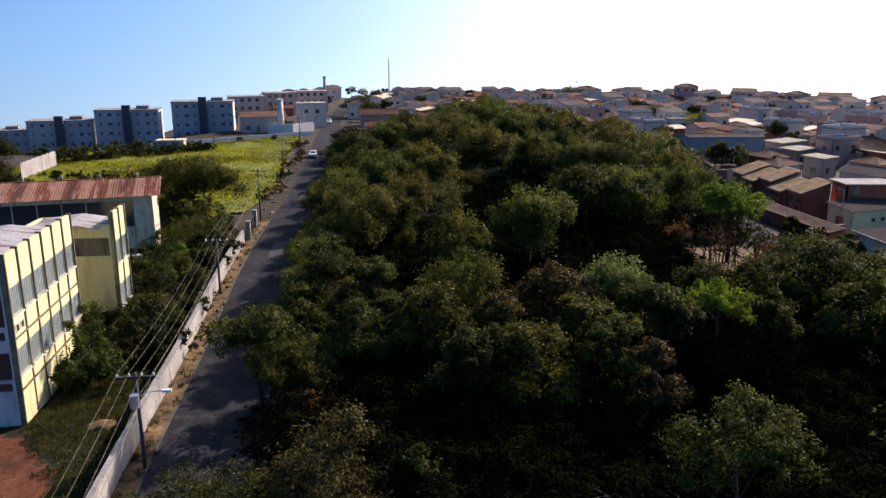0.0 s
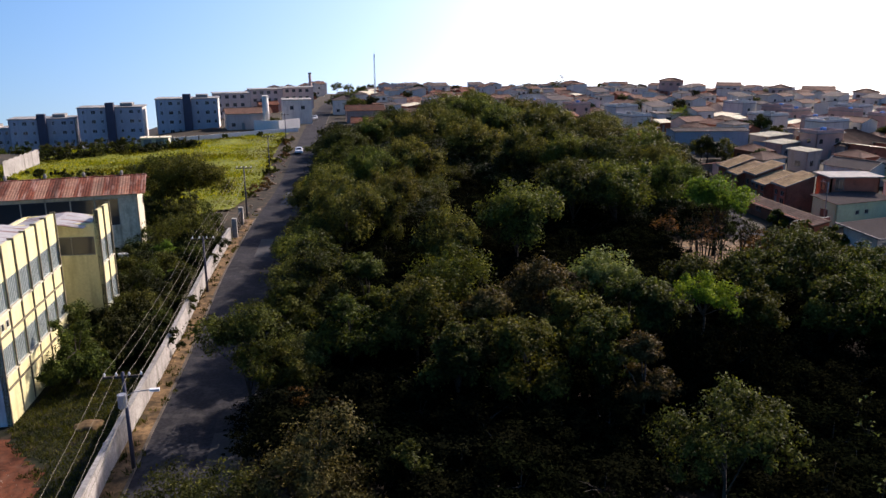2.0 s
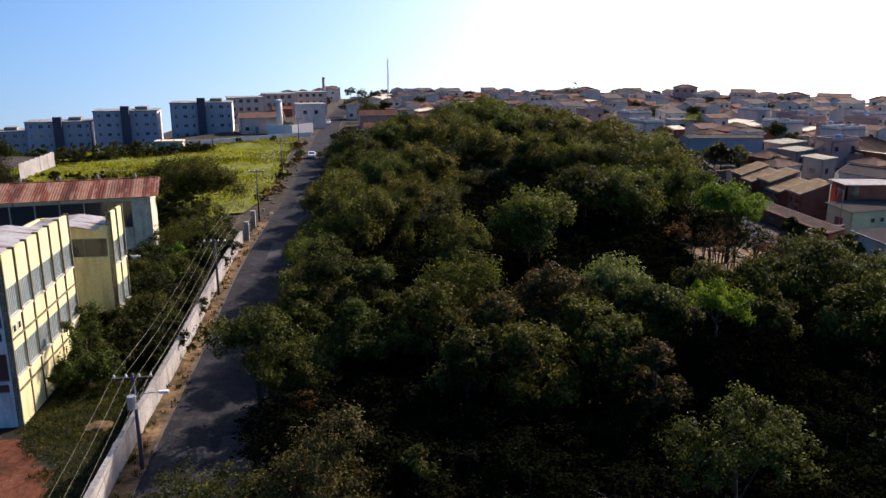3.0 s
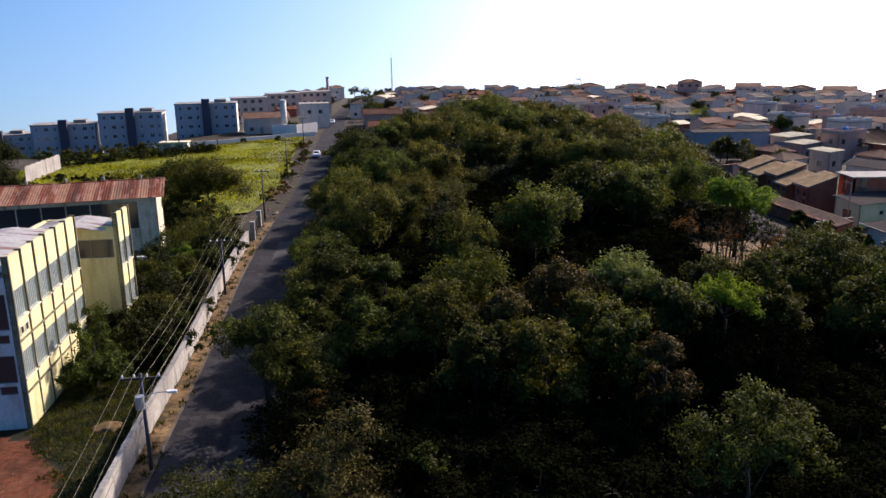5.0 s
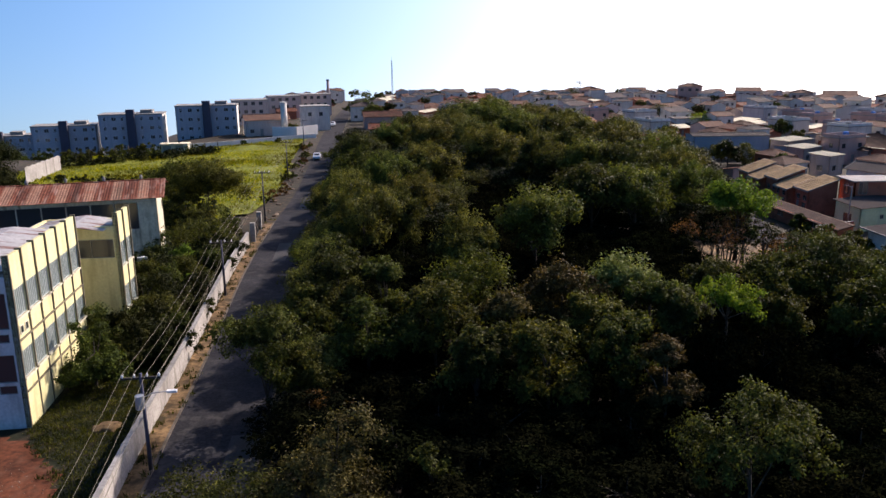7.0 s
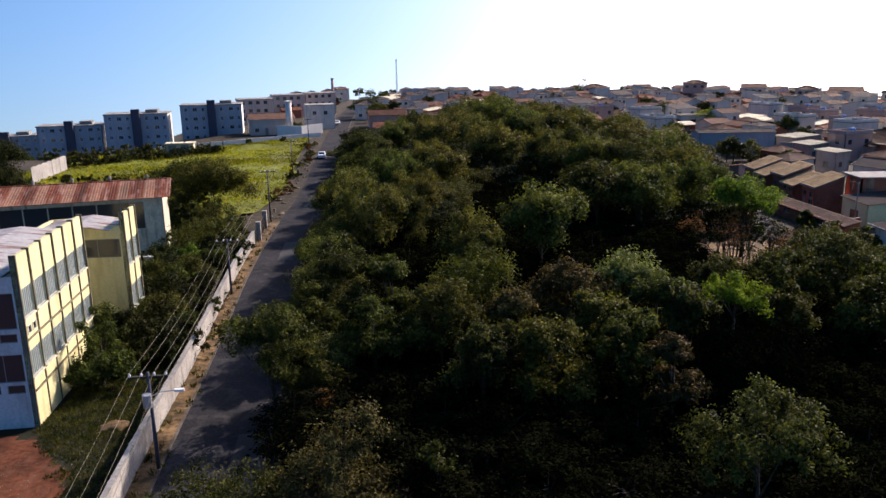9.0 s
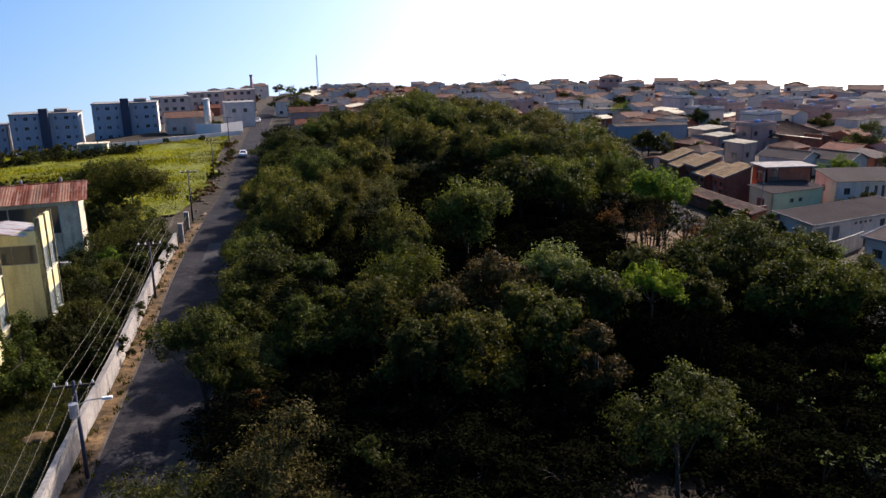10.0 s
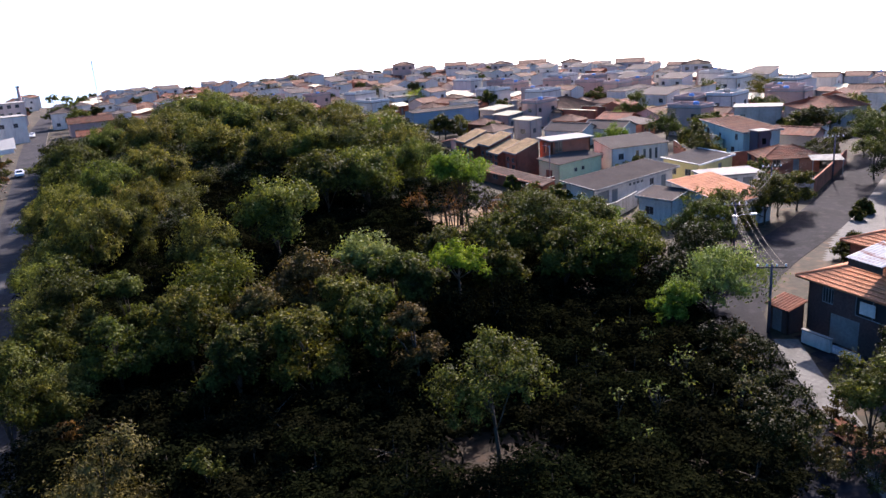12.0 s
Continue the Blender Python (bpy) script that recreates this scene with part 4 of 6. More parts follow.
house("shed", "long low shed with a dark grey sheet roof", pose(58.0, 88.6, 0, 0, 0, 21), 18, 4.6, 2.9, "shed", M_WHITE, M_FIBRO, 0.5, 0.7, {"f": [(0.8, 3.2, 0.0, 2.2), (3.8, 5.0, 0.0, 2.1), (7.6, 8.1, 1.9, 2.3), (8.5, 9.0, 1.9, 2.3), (9.4, 9.9, 1.9, 2.3), (10.3, 10.8, 1.9, 2.3), (12.4, 13.4, 1.1, 2.1), (15.2, 16.4, 0.0, 2.1)]}, category="shed", trim=M_WHITEWALL)
house("house", "aqua two-storey house with an orange tile roof", pose(91.6, 104.4, 0, 0, 0, -6), 6.8, 12.0, 4.6, "shed", M_AQUA, M_TILE, 0.9, 0.4,
      {"f": [(4.3, 5.2, 3.1, 4.2), (4.2, 5.2, 0.0, 2.1)], "l": [(1.4, 2.2, 3.2, 4.2), (5.0, 5.7, 3.0, 3.9), (9.6, 10.4, 3.2, 4.2), (8.6, 9.6, 0.9, 2.0)]}, trim=M_WHITEWALL, tiles=True)
house("lean_to", "pale gabled lean-to with a white awning beside the aqua house", pose(86.4, 105.4, 0, 0, 0, 264), 3.2, 2.6, 3.0, "gable", M_GREEN, M_CONCRETE, 0.7, 0.3, {"f": [(1.0, 2.2, 1.2, 2.3)]}, category="lean-to")
house("house", "grey rendered block behind the aqua house", pose(102.5, 112.5, 0, 0, 0, -43), 8, 5, 6.6, "flat", M_RENDER, M_CONCRETE, 0.3, 0.2, {"f": [(1, 2, 4.4, 5.4)]})
house("house", "brick house with a weathered red tile roof", pose(87.3, 89.4, 0, 0, 0, -24), 8, 6, 2.4, "hip", M_BRICK, M_TILE, 1.3, 0.5, W1, tiles=True)
house("house", "two-storey house with a hipped clay tile roof", pose(120, 114, 0, 0, 0, -20), 12, 8, 5.2, "hip", M_RENDER, M_TILE, 1.5, 0.6, W1)
house("corner_house", "two-storey brick house with an orange tile roof beside the street", pose(48.2, 33.3, 0, 0, 0, 273), 14.5, 9, 4.7, "hip", M_PLUM, M_ORANGE, 1.7, 0.7,
      {"f": [(1.2, 2.2, 2.9, 4.1), (4.0, 9.5, 2.7, 4.3), (10.6, 11.8, 2.9, 4.1), (2.0, 4.5, 0.0, 2.3)], "l": [(2, 3.2, 3.0, 4.2)]}, bars=3, tiles=True)
house("warehouse", "long blue-grey hall with a low sheet roof", pose(63.5, 176.0, 0, 0, 0, 2), 17, 6, 5.2, "gable", M_BLUEGREY, M_FIBRO, 0.35, 0.3, {}, category="building")
for x, y, w, d, h in ((79.5, 179.0, 9.5, 4.4, 3.7), (76.5, 165.5, 7, 3.8, 3.6), (73.5, 149.5, 4.5, 4.0, 4.0)):
    house("house", "house with a pale sunlit sheet roof", pose(x, y, 0, 0, 0, 35), w, d, h, "shed", M_RENDER, M_SHEET, 0.2, 0.4, W1)
house("house", "white house beyond the wood with small windows", pose(71.7, 230.0, 0, 0, 0, 2), 11, 7, 4.5, "flat", M_WHITE, M_FIBRO, 0.5, 0.2,
      {"f": [(3, 4.6, 2.0, 3.5), (7, 8.6, 2.0, 3.5)]})
house("hall", "wide hall with a brown hipped tile roof", pose(93, 171, 0, 0, 0, 30), 17, 11, 3.2, "hip", M_RENDER, M_TILE_OLD, 2.4, 0.6, {}, category="building")
house("house", "brick house with an orange tile roof behind the corner house", pose(58.5, 41.5, 0, 0, 0, 273), 10, 9, 4.4, "hip", M_BRICK, M_ORANGE, 1.7, 0.6, W1, tiles=True)
house("porch", "lean-to brick porch with a red tile roof", pose(42.5, 41.6, 0, 0, 0, 273), 2.0, 1.6, 2.0, "shed", M_PLUM, M_TILE, 0.4, 0.2, {"f": [(0.4, 1.4, 0.0, 1.8)]}, category="porch")
for x, y in ((75.5, 134.0), (82.5, 131.0)):
    house("house", "house with a grey roof edged in white", pose(x, y, 0, 0, 0, 300), 8.5, 6, 3.2, "gable", M_WHITE, M_FIBRO, 1.1, 0.3, W1, trim=M_WHITEWALL)
gw = thing("street_wall", "bare grey rendered yard wall beside the side street", "wall", kind="structure")
part("wall", ribbon(bmesh.new(), [(72.4, 77.8), (76.4, 72.9)], [(72.6, 77.9), (76.6, 73.0)], -0.1, 2.6), M_RENDER, gw)
part("wall", ribbon(bmesh.new(), [(76.4, 73.4), (97.1, 87.3)], [(76.5, 73.2), (97.2, 87.1)], -0.1, 2.2), M_BRICK, gw)
house("lean_to", "low lean-to with an old dark tile roof along the terrace", pose(48.6, 104.0, 0, 0, 0, 277), 19, 2.0, 1.6, "shed", M_BRICK, M_ROOF_OLD, 0.5, 0.2,
      {"f": [(1.0, 2.2, 0.0, 1.8), (5.0, 6.6, 0.8, 1.7), (9.0, 10.0, 0.0, 1.8), (13.0, 14.6, 0.8, 1.7)]}, category="lean-to", tiles=True)
sheet = thing("roof_sheet_stack", "pale corrugated sheet laid over the orange tile roof", "roof sheet", at=pose(46.0, 36.2, 6.55, 0, 0, 0))
part("sheet", roof_sheet(bmesh.new(), I4, (-2.2, -1.5, 0.1), (-2.2, 1.5, 0.1), (1.2, 1.5, 0.75), (1.2, -1.5, 0.75), 0.3, 0.06, 0.03), M_SCHOOLROOF, sheet)
part("batten", box_bm(-2.0, -1.9, -1.4, 1.4, -0.5, 0.08), M_BARK, sheet)
part("batten", box_bm(1.0, 1.1, -1.4, 1.4, -0.2, 0.66), M_BARK, sheet)
house("house", "pink house with a red tile roof above the road", pose(-21.5, 256.0, 0, 0, 0, 10), 12, 7, 4.0, "gable", M_PINK, M_TILE, 1.4, 0.5, W1)
house("house", "low red-roofed house behind the far wood", pose(-17.5, 224.0, 0, 0, 0, 4), 10, 6, 3.0, "gable", M_ROSE, M_TILE, 1.2, 0.4, W1)
house("house", "white house with a grey roof beside the road's crest", pose(-31.0, 286.0, 0, 0, 0, 8), 9, 7, 5.4, "hip", M_WHITE, M_FIBRO, 1.2, 0.5, W1)
tower = thing("stair_tower", "narrow dark grey stair tower before the aqua house", "tower", at=pose(89.2, 96.9, 0, 0, 0, -6))
part("shaft", panel(panel(panel(panel(bmesh.new(), pose(-1.1, -1.1, 0), 2.2, 5.0, [(0.7, 1.5, 2.9, 3.9)]), pose(1.1, -1.1, 0, 0, 0, 90), 2.2, 5.0, []), pose(1.1, 1.1, 0, 0, 0, 180), 2.2, 5.0, []), pose(-1.1, 1.1, 0, 0, 0, 270), 2.2, 5.0, []), M_APT_DARK, tower)
part("cap", box_bm(-1.25, 1.25, -1.25, 1.25, 5.0, 5.15), M_CONCRETE, tower)
shelter = thing("carport", "pale sheet carport on thin posts beside the brick house", "carport", at=pose(89.2, 83.4, 0, 0, 0, -34))
part("roof", roof_sheet(bmesh.new(), I4, (-2.2, -1.6, 2.3), (2.2, -1.6, 2.3), (2.2, 1.6, 2.6), (-2.2, 1.6, 2.6), 0.3, 0.05, 0.03), M_CONCRETE, shelter)
for x in (-2.0, 2.0):
    for y in (-1.45, 1.45):
        part("post", tube(bmesh.new(), [(x, y, -0.1), (x, y, 2.45 + 0.09 * y)], [0.05, 0.05], 6), M_STEEL, shelter)
# beyond the field
house("depot", "cream depot with a gabled clay roof behind a wall", pose(-55.5, 237.0, 0, 0, 0, 20), 13, 9, 4.8, "gable", M_ROSE, M_TILE_OLD, 1.3, 0.4, W1, category="building")
house("house", "white flat-roofed building at the top of the road", pose(-43.0, 252.0, 0, 0, 0, 15), 9, 8, 7.6, "flat", M_WHITE, M_CONCRETE, 0.3, 0.2,
      {"f": [(2, 3.2, 4.6, 5.8), (5.5, 6.7, 4.6, 5.8)]})
yw = thing("yard_wall", "sunlit cream yard wall at the top of the field", "wall", kind="structure")
part("wall", ribbon(bmesh.new(), [(-52.0, 229.5), (-44.5, 228.5), (-39.8, 236.0)], [(-52.0, 229.8), (-44.4, 228.8), (-39.5, 236.0)], -0.2, 3.0), M_APT_END, yw)
wt = thing("water_tower", "white cylindrical water tower", "water tower", at=pose(-49.0, 233.0, 0))
part("column", tube(bmesh.new(), [(0, 0, -0.2), (0, 0, 9.6)], [0.95, 0.95], 20), M_WHITE, wt, smooth=True)
part("cap", tube(bmesh.new(), [(0, 0, 9.6), (0, 0, 9.9), (0, 0, 10.1)], [1.05, 1.05, 0.3], 20), M_WHITE, wt)
ch = thing("chimney", "tall slender reddish chimney with a dark rim", "chimney", at=pose(-50.0, 329.0, 0))
part("shaft", tube(bmesh.new(), [(0, 0, -0.5), (0, 0, 7), (0, 0, 13.0)], [0.75, 0.62, 0.55], 14), M_PINK, ch, smooth=True)
part("rim", tube(bmesh.new(), [(0, 0, 13.0), (0, 0, 13.5)], [0.66, 0.66], 14), M_DARKSTEEL, ch)
ms = thing("radio_mast", "slender lattice radio mast", "mast", at=pose(-21.8, 311.6, 0))
for k in range(3):
    a = k * 2.094
    part("leg", tube(bmesh.new(), [(0.45 * math.cos(a), 0.45 * math.sin(a), -0.3), (0.16 * math.cos(a), 0.16 * math.sin(a), 21.0)], [0.11, 0.09], 5), M_STEEL, ms)
for k in range(16):
    z = 0.8 + k * 1.2
    r = 0.45 - 0.29 * z / 20
    for j in range(3):
        a, b = j * 2.094, (j + 1) * 2.094
        part("brace", tube(bmesh.new(), [(r * math.cos(a), r * math.sin(a), z), (r * math.cos(b), r * math.sin(b), z + 1.1)], [0.03, 0.03], 4), M_STEEL, ms)
part("aerial", tube(bmesh.new(), [(0, 0, 20.0), (0, 0, 23.0)], [0.05, 0.02], 5), M_STEEL, ms)
lw = thing("boundary_wall", "low grey boundary wall between field and apartments", "wall", kind="structure")
line = fine([(-135, 190), (-115, 192), (-96, 193), (-80, 196), (-64.2, 204), (-55.2, 212), (-46, 220.5), (-38.5, 226)])
for p, q in zip(line, line[1:]):
    z = land(*p)
    part("wall_panel", ribbon(bmesh.new(), [p, q], offset([p, q], 0.22), z - 0.6, z + 1.2), M_APT_END, lw)
for i in range(44):
    k = i / 43
    x, y = -132 + 92 * k, 186.5 + 8.0 * k + (24.0 * max(0.0, k - 0.62) / 0.38) + 2.0 * math.sin(i * 2.3)
    if k < 0.66 or i % 4 == 0:
        tree("shrub", "dark hedge shrub before the boundary wall", 500 + i, on_land(x, y), 1.6 + 1.4 * abs(math.sin(i * 1.9)) if k < 0.66 else 1.4, 2.0 if k < 0.66 else 1.2, (L_FOREST, L_FOREST, L_OLIVE)[i % 3], 16, 60, 0.2, 0.1, 0.04, "boundary hedge", "shrub")
for i in range(34):
    x, y = -78 + 1.15 * (i % 34), 148 - 0.22 * i + 2.0 * math.sin(i * 1.3)
    tree("shrub", "low dark scrub in a line across the field", 560 + i, on_land(x, y), 0.9 + 0.5 * abs(math.sin(i * 2.1)), 1.1, (L_SHADE, L_OLIVE, L_SHADE)[i % 3], 8, 60, 0.16, 0.06, 0.03, "field scrub", "shrub")
for i in range(40):
    k = i / 39
    x, y = -88 + 30 * k + 1.2 * math.sin(i * 2.9), 165 + 26 * k + 3.0 * math.sin(i * 1.9)
    tree("shrub", "dark rank scrub at the upper edge of the field", 700 + i, on_land(x, y), 1.3 + 0.9 * abs(math.sin(i * 1.7)), 1.9, (L_SHADE, L_FOREST, L_SHADE)[i % 3], 12, 60, 0.18, 0.06, 0.03, "field scrub", "shrub")
for i in range(26):
    k = i / 25
    x, y = -86 + 40 * k + 1.4 * math.sin(i * 2.3), 128 + 3 * k + 4.0 * math.sin(i * 1.3)
    tree("shrub", "dark rank scrub at the lower edge of the field", 760 + i, on_land(x, y), 1.6 + 1.2 * abs(math.sin(i * 1.7)), 2.1, (L_SHADE, L_FOREST, L_SHADE)[i % 3], 14, 60, 0.18, 0.06, 0.03, "field scrub", "shrub")
for i in range(26):
    x, y = -74 + 1.5 * i + 1.5 * math.sin(i * 3.1), 112 + 5 * math.sin(i * 1.7) + 0.3 * i - max(0, i - 16) * 0.8
    tree("shrub", "dark scrubby shrub behind the hall", 600 + i, on_land(x, y), 1.6 + 1.4 * abs(math.sin(i * 2.7)), 1.9, (L_SHADE, L_SHADE, L_FOREST)[i % 3], 14, 70, 0.15, 0.08, 0.03, "hall scrub", "shrub")
for i in range(12):
    x, y = -92 + 3.1 * i, 190 + 0.35 * i
    fp = thing("fence_post", "dark timber fence post before the apartments", "post", "field fence", at=on_land(x, y))
    part("post", box_bm(-0.1, 0.1, -0.1, 0.1, -0.3, 2.2 + 0.3 * (i % 3)), M_BARK, fp)
hut = house("shed", "small pale open shed at the field's edge", on_land(-68.5, 193.5, 8), 6.5, 3.0, 2.2, "flat", M_CREAM_OLD, M_SHEET, 0.2, 0.3, {"f": [(0.5, 2.5, 0.0, 1.9), (3.5, 5.5, 0.0, 1.9)]}, category="shed")
fence = thing("sheet_fence", "pale upright sheet fence at the field's edge", "fence")
for i in range(26):
    y = 144.2 + 18.2 * i / 26
    x = -80.0 - 2.4 * i / 26
    part("sheet", box_bm(x - 0.03, x + 0.03 + 0.02 * (i % 2), y, y + 0.68, land(x, y) - 0.1, land(x, y) + 3.4 + 0.1 * math.sin(i * 1.7)), M_WHITEWALL, fence)

# ---- far houses ----
rng = random.Random(11)
WORDS = {"gable": "gabled", "hip": "hipped", "flat": "flat", "shed": "sloping"}
WALLS = [M_BRICK, M_WHITE, M_PINK, M_BRICK, M_ROSE, M_WHITE, M_BRICK, M_WHITE, M_PINK, M_WHITE, M_BRICK, M_WHITE]
ROOFS = [M_TILE, M_TILE_OLD, M_CONCRETE, M_SHEET, M_TILE_OLD, M_FIBRO, M_TILE_OLD, M_FIBRO, M_TILE, M_CONCRETE, M_FIBRO, M_TILE_OLD]
KINDS = ["gable", "hip", "flat", "shed", "gable", "hip", "hip", "shed", "gable", "flat", "shed", "gable"]
templates = []
for i in range(12):
    two = i in (2, 5, 7, 9, 11)
    h = rng.uniform(5.2, 5.8) if two else rng.uniform(2.8, 3.4)
    W, D = rng.uniform(5.2, 8.2), rng.uniform(4.6, 6.2)
    hs = [(0.8, 1.9, 1.0, 2.0), (W * 0.5, W * 0.5 + 0.9, 0.0, 2.1), (W - 2.0, W - 0.9, 1.0, 2.0)]
    if two:
        hs += [(0.8, 1.9, 3.5, 4.5), (W - 2.2, W - 1.0, 3.5, 4.5)]
    side = [(1.5, 2.5, 1.0, 2.0)] + ([(2.2, 3.2, 3.5, 4.4)] if two else [])
    ob = house("house", ("two-storey" if two else "small") + " hillside house with a " + WORDS[KINDS[i]] + " roof", pose(0, 0, -300), W, D, h, KINDS[i], WALLS[i], ROOFS[i],
               rng.uniform(0.7, 1.3), 0.4, {"f": hs, "l": side}, group="hillside houses", pitch=0.8, parapet=0.6 if KINDS[i] == "flat" else 0, plain=True)
    if KINDS[i] == "flat":
        part("water_tank", tube(bmesh.new(), [(1.0, 0.5, h + 0.18), (1.0, 0.5, h + 0.9), (1.0, 0.5, h + 1.1)], [0.6, 0.65, 0.4], 12), M_BLUE if i == 2 else M_CONCRETE, ob, "round roof water tank")
    templates.append(ob)
WOOD = [(-6.5, 12), (-8.5, 38), (-11.5, 56), (-13.5, 76), (-16.5, 112), (-21.5, 165), (-24, 185), (-12, 190), (-6, 214), (6, 262), (20, 262), (34, 216), (44, 172), (45, 138), (38, 104), (37.5, 80), (39, 60), (41, 50), (33, 35), (25, 22), (14, 8)]
taken = [(o.matrix_basis.translation.x, o.matrix_basis.translation.y) for o in scene.objects if o.parent is None and o.get("category") in ("house", "building") and o.matrix_basis.translation.z > -100]
first = {i: True for i in range(12)}
plots = []
for k in range(16000):
    a = rng.uniform(-13, 62)
    lim = crest(a)
    r = math.sqrt(rng.uniform(95 ** 2, (lim - 5) ** 2))
    x, y = r * math.sin(radians(a)), r * math.cos(radians(a))
    if a < -3.5 and r < 300 or inside((x, y), WOOD) or y < 68 or (x < 98 and y < 132) or (x < 62 and y < 150) or (x < 46 and y < 205):
        continue
    if min(math.hypot(x - p, y - q) for p, q in ROAD) < 11 or min(math.hypot(x - p, y - q) for p, q in STREET + LANE) < 11:
        continue
    if any(math.hypot(x - p, y - q) < (7.6 if r > 180 else 8.4) for p, q in taken):
        continue
    taken.append((x, y))
    i = rng.randrange(12) if r < 270 else rng.choice((0, 1, 3, 4, 5, 6, 7, 8, 10, 11))
    turn = rng.choice((0, 90, 180, 270)) + 25 + rng.uniform(-6, 6)
    plots.append((r, i, on_land(x, y, turn)))
    if len(plots) >= 540:
        break
# pale wall paints chosen here to stand in for haze on the skyline
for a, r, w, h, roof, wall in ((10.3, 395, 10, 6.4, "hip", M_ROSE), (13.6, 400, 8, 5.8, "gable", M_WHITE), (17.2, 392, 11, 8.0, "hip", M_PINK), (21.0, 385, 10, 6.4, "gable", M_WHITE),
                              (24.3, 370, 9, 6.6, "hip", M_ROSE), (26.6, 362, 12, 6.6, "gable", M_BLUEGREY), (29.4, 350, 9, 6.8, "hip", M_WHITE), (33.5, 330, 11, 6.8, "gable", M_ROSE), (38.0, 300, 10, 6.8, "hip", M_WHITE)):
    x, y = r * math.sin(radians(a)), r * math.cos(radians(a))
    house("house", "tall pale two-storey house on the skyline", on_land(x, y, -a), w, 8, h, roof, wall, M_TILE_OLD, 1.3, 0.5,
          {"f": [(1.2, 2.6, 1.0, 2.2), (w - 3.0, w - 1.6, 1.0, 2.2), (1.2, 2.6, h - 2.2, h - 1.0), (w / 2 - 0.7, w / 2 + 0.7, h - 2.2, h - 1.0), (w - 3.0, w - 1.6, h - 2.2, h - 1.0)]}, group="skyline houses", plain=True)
plots.sort(key=lambda p: p[0])
for r, i, m in plots[:290]:
    if first[i]:
        first[i] = False
        templates[i].matrix_basis = m
    else:
        copy_thing(templates[i], m)
# the houses too far to count, as one mass
V, F, S, slots = [], [], [], []
for r, i, m in plots[290:]:
    queue = [(c, m) for c in templates[i].children]
    while queue:
        c, mm = queue.pop()
        mm = mm @ c.matrix_basis
        queue += [(k, mm) for k in c.children]
        o = len(V)
        V += [tuple(mm @ v.co) for v in c.data.vertices]
        mat = c.data.materials[0]
        if mat not in slots:
            slots.append(mat)
        for f in c.data.polygons:
            F.append([o + k for k in f.vertices])
            S.append(slots.index(mat))
mass = part_np("distant_houses", V, F, slots[0])
for mat in slots[1:]:
    mass.data.materials.append(mat)
mass.data.polygons.foreach_set("material_index", S)
tagged(mass, "mass of small distant houses with clay tile roofs", "houses", kind="stuff")

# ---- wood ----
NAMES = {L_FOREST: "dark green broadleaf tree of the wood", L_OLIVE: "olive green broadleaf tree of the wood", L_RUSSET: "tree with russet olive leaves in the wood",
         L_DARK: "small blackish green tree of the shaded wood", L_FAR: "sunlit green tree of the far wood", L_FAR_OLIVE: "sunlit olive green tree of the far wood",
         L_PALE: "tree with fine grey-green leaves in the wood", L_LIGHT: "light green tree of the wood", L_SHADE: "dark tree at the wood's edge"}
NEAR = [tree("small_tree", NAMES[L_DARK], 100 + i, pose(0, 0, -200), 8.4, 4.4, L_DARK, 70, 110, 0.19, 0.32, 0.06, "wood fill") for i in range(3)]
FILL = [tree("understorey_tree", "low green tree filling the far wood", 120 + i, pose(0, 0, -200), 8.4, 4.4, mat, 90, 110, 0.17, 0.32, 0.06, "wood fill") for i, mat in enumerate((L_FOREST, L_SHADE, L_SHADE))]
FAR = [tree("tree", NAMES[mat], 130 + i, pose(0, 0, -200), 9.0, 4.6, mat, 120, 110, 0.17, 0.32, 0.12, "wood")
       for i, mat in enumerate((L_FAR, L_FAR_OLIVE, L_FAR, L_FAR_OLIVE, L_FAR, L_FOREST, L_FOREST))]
placed = set()


def plant(kind, x, y, size, turn, tall=None):
    m = on_land(x, y, turn) @ Matrix.Diagonal((size, size, tall or size * (0.92 + 0.16 * ((turn * 7) % 1)), 1))
    c = kind if kind not in placed else copy_thing(kind, m)
    placed.add(kind)
    c.matrix_basis = m
    return c


# the sunlit belt across the middle of the wood: place, height, crown radius, leaf
BELT = [(-9.5, 61.6, 9.5, 3.6, L_FOREST), (-5.3, 60.8, 8.5, 2.4, L_FOREST), (2.1, 58.1, 10.0, 4.1, L_OLIVE), (8.4, 57.3, 9.0, 3.1, L_RUSSET), (13.5, 59.2, 9.0, 3.2, L_PALE),
        (16.7, 52.9, 8.5, 2.2, L_FOREST), (26.6, 59.8, 9.6, 3.5, L_FOREST), (31.9, 61.1, 9.6, 4.1, L_FOREST), (6.2, 45.6, 8.6, 3.0, L_OLIVE), (11.3, 46.8, 8.6, 2.3, L_FOREST), (13.4, 44.3, 8.0, 1.9, L_RUSSET),
        (-1.1, 52.7, 8.6, 3.2, L_OLIVE), (-5.8, 51.8, 8.0, 2.7, L_FOREST), (3.8, 51.1, 8.6, 2.6, L_RUSSET), (-10.6, 56.6, 7.5, 2.5, L_FOREST), (15.1, 54.5, 8.5, 2.2, L_FOREST), (9.9, 51.2, 8.2, 2.4, L_OLIVE),
        (21.8, 60.8, 8.4, 2.8, L_FOREST), (36.2, 60.6, 9.4, 3.2, L_FOREST), (24.4, 55.4, 7.6, 2.4, L_OLIVE), (30.4, 54.6, 7.8, 2.6, L_FOREST), (1.6, 46.6, 7.4, 2.4, L_FOREST), (34.8, 53.6, 7.2, 2.4, L_OLIVE)]
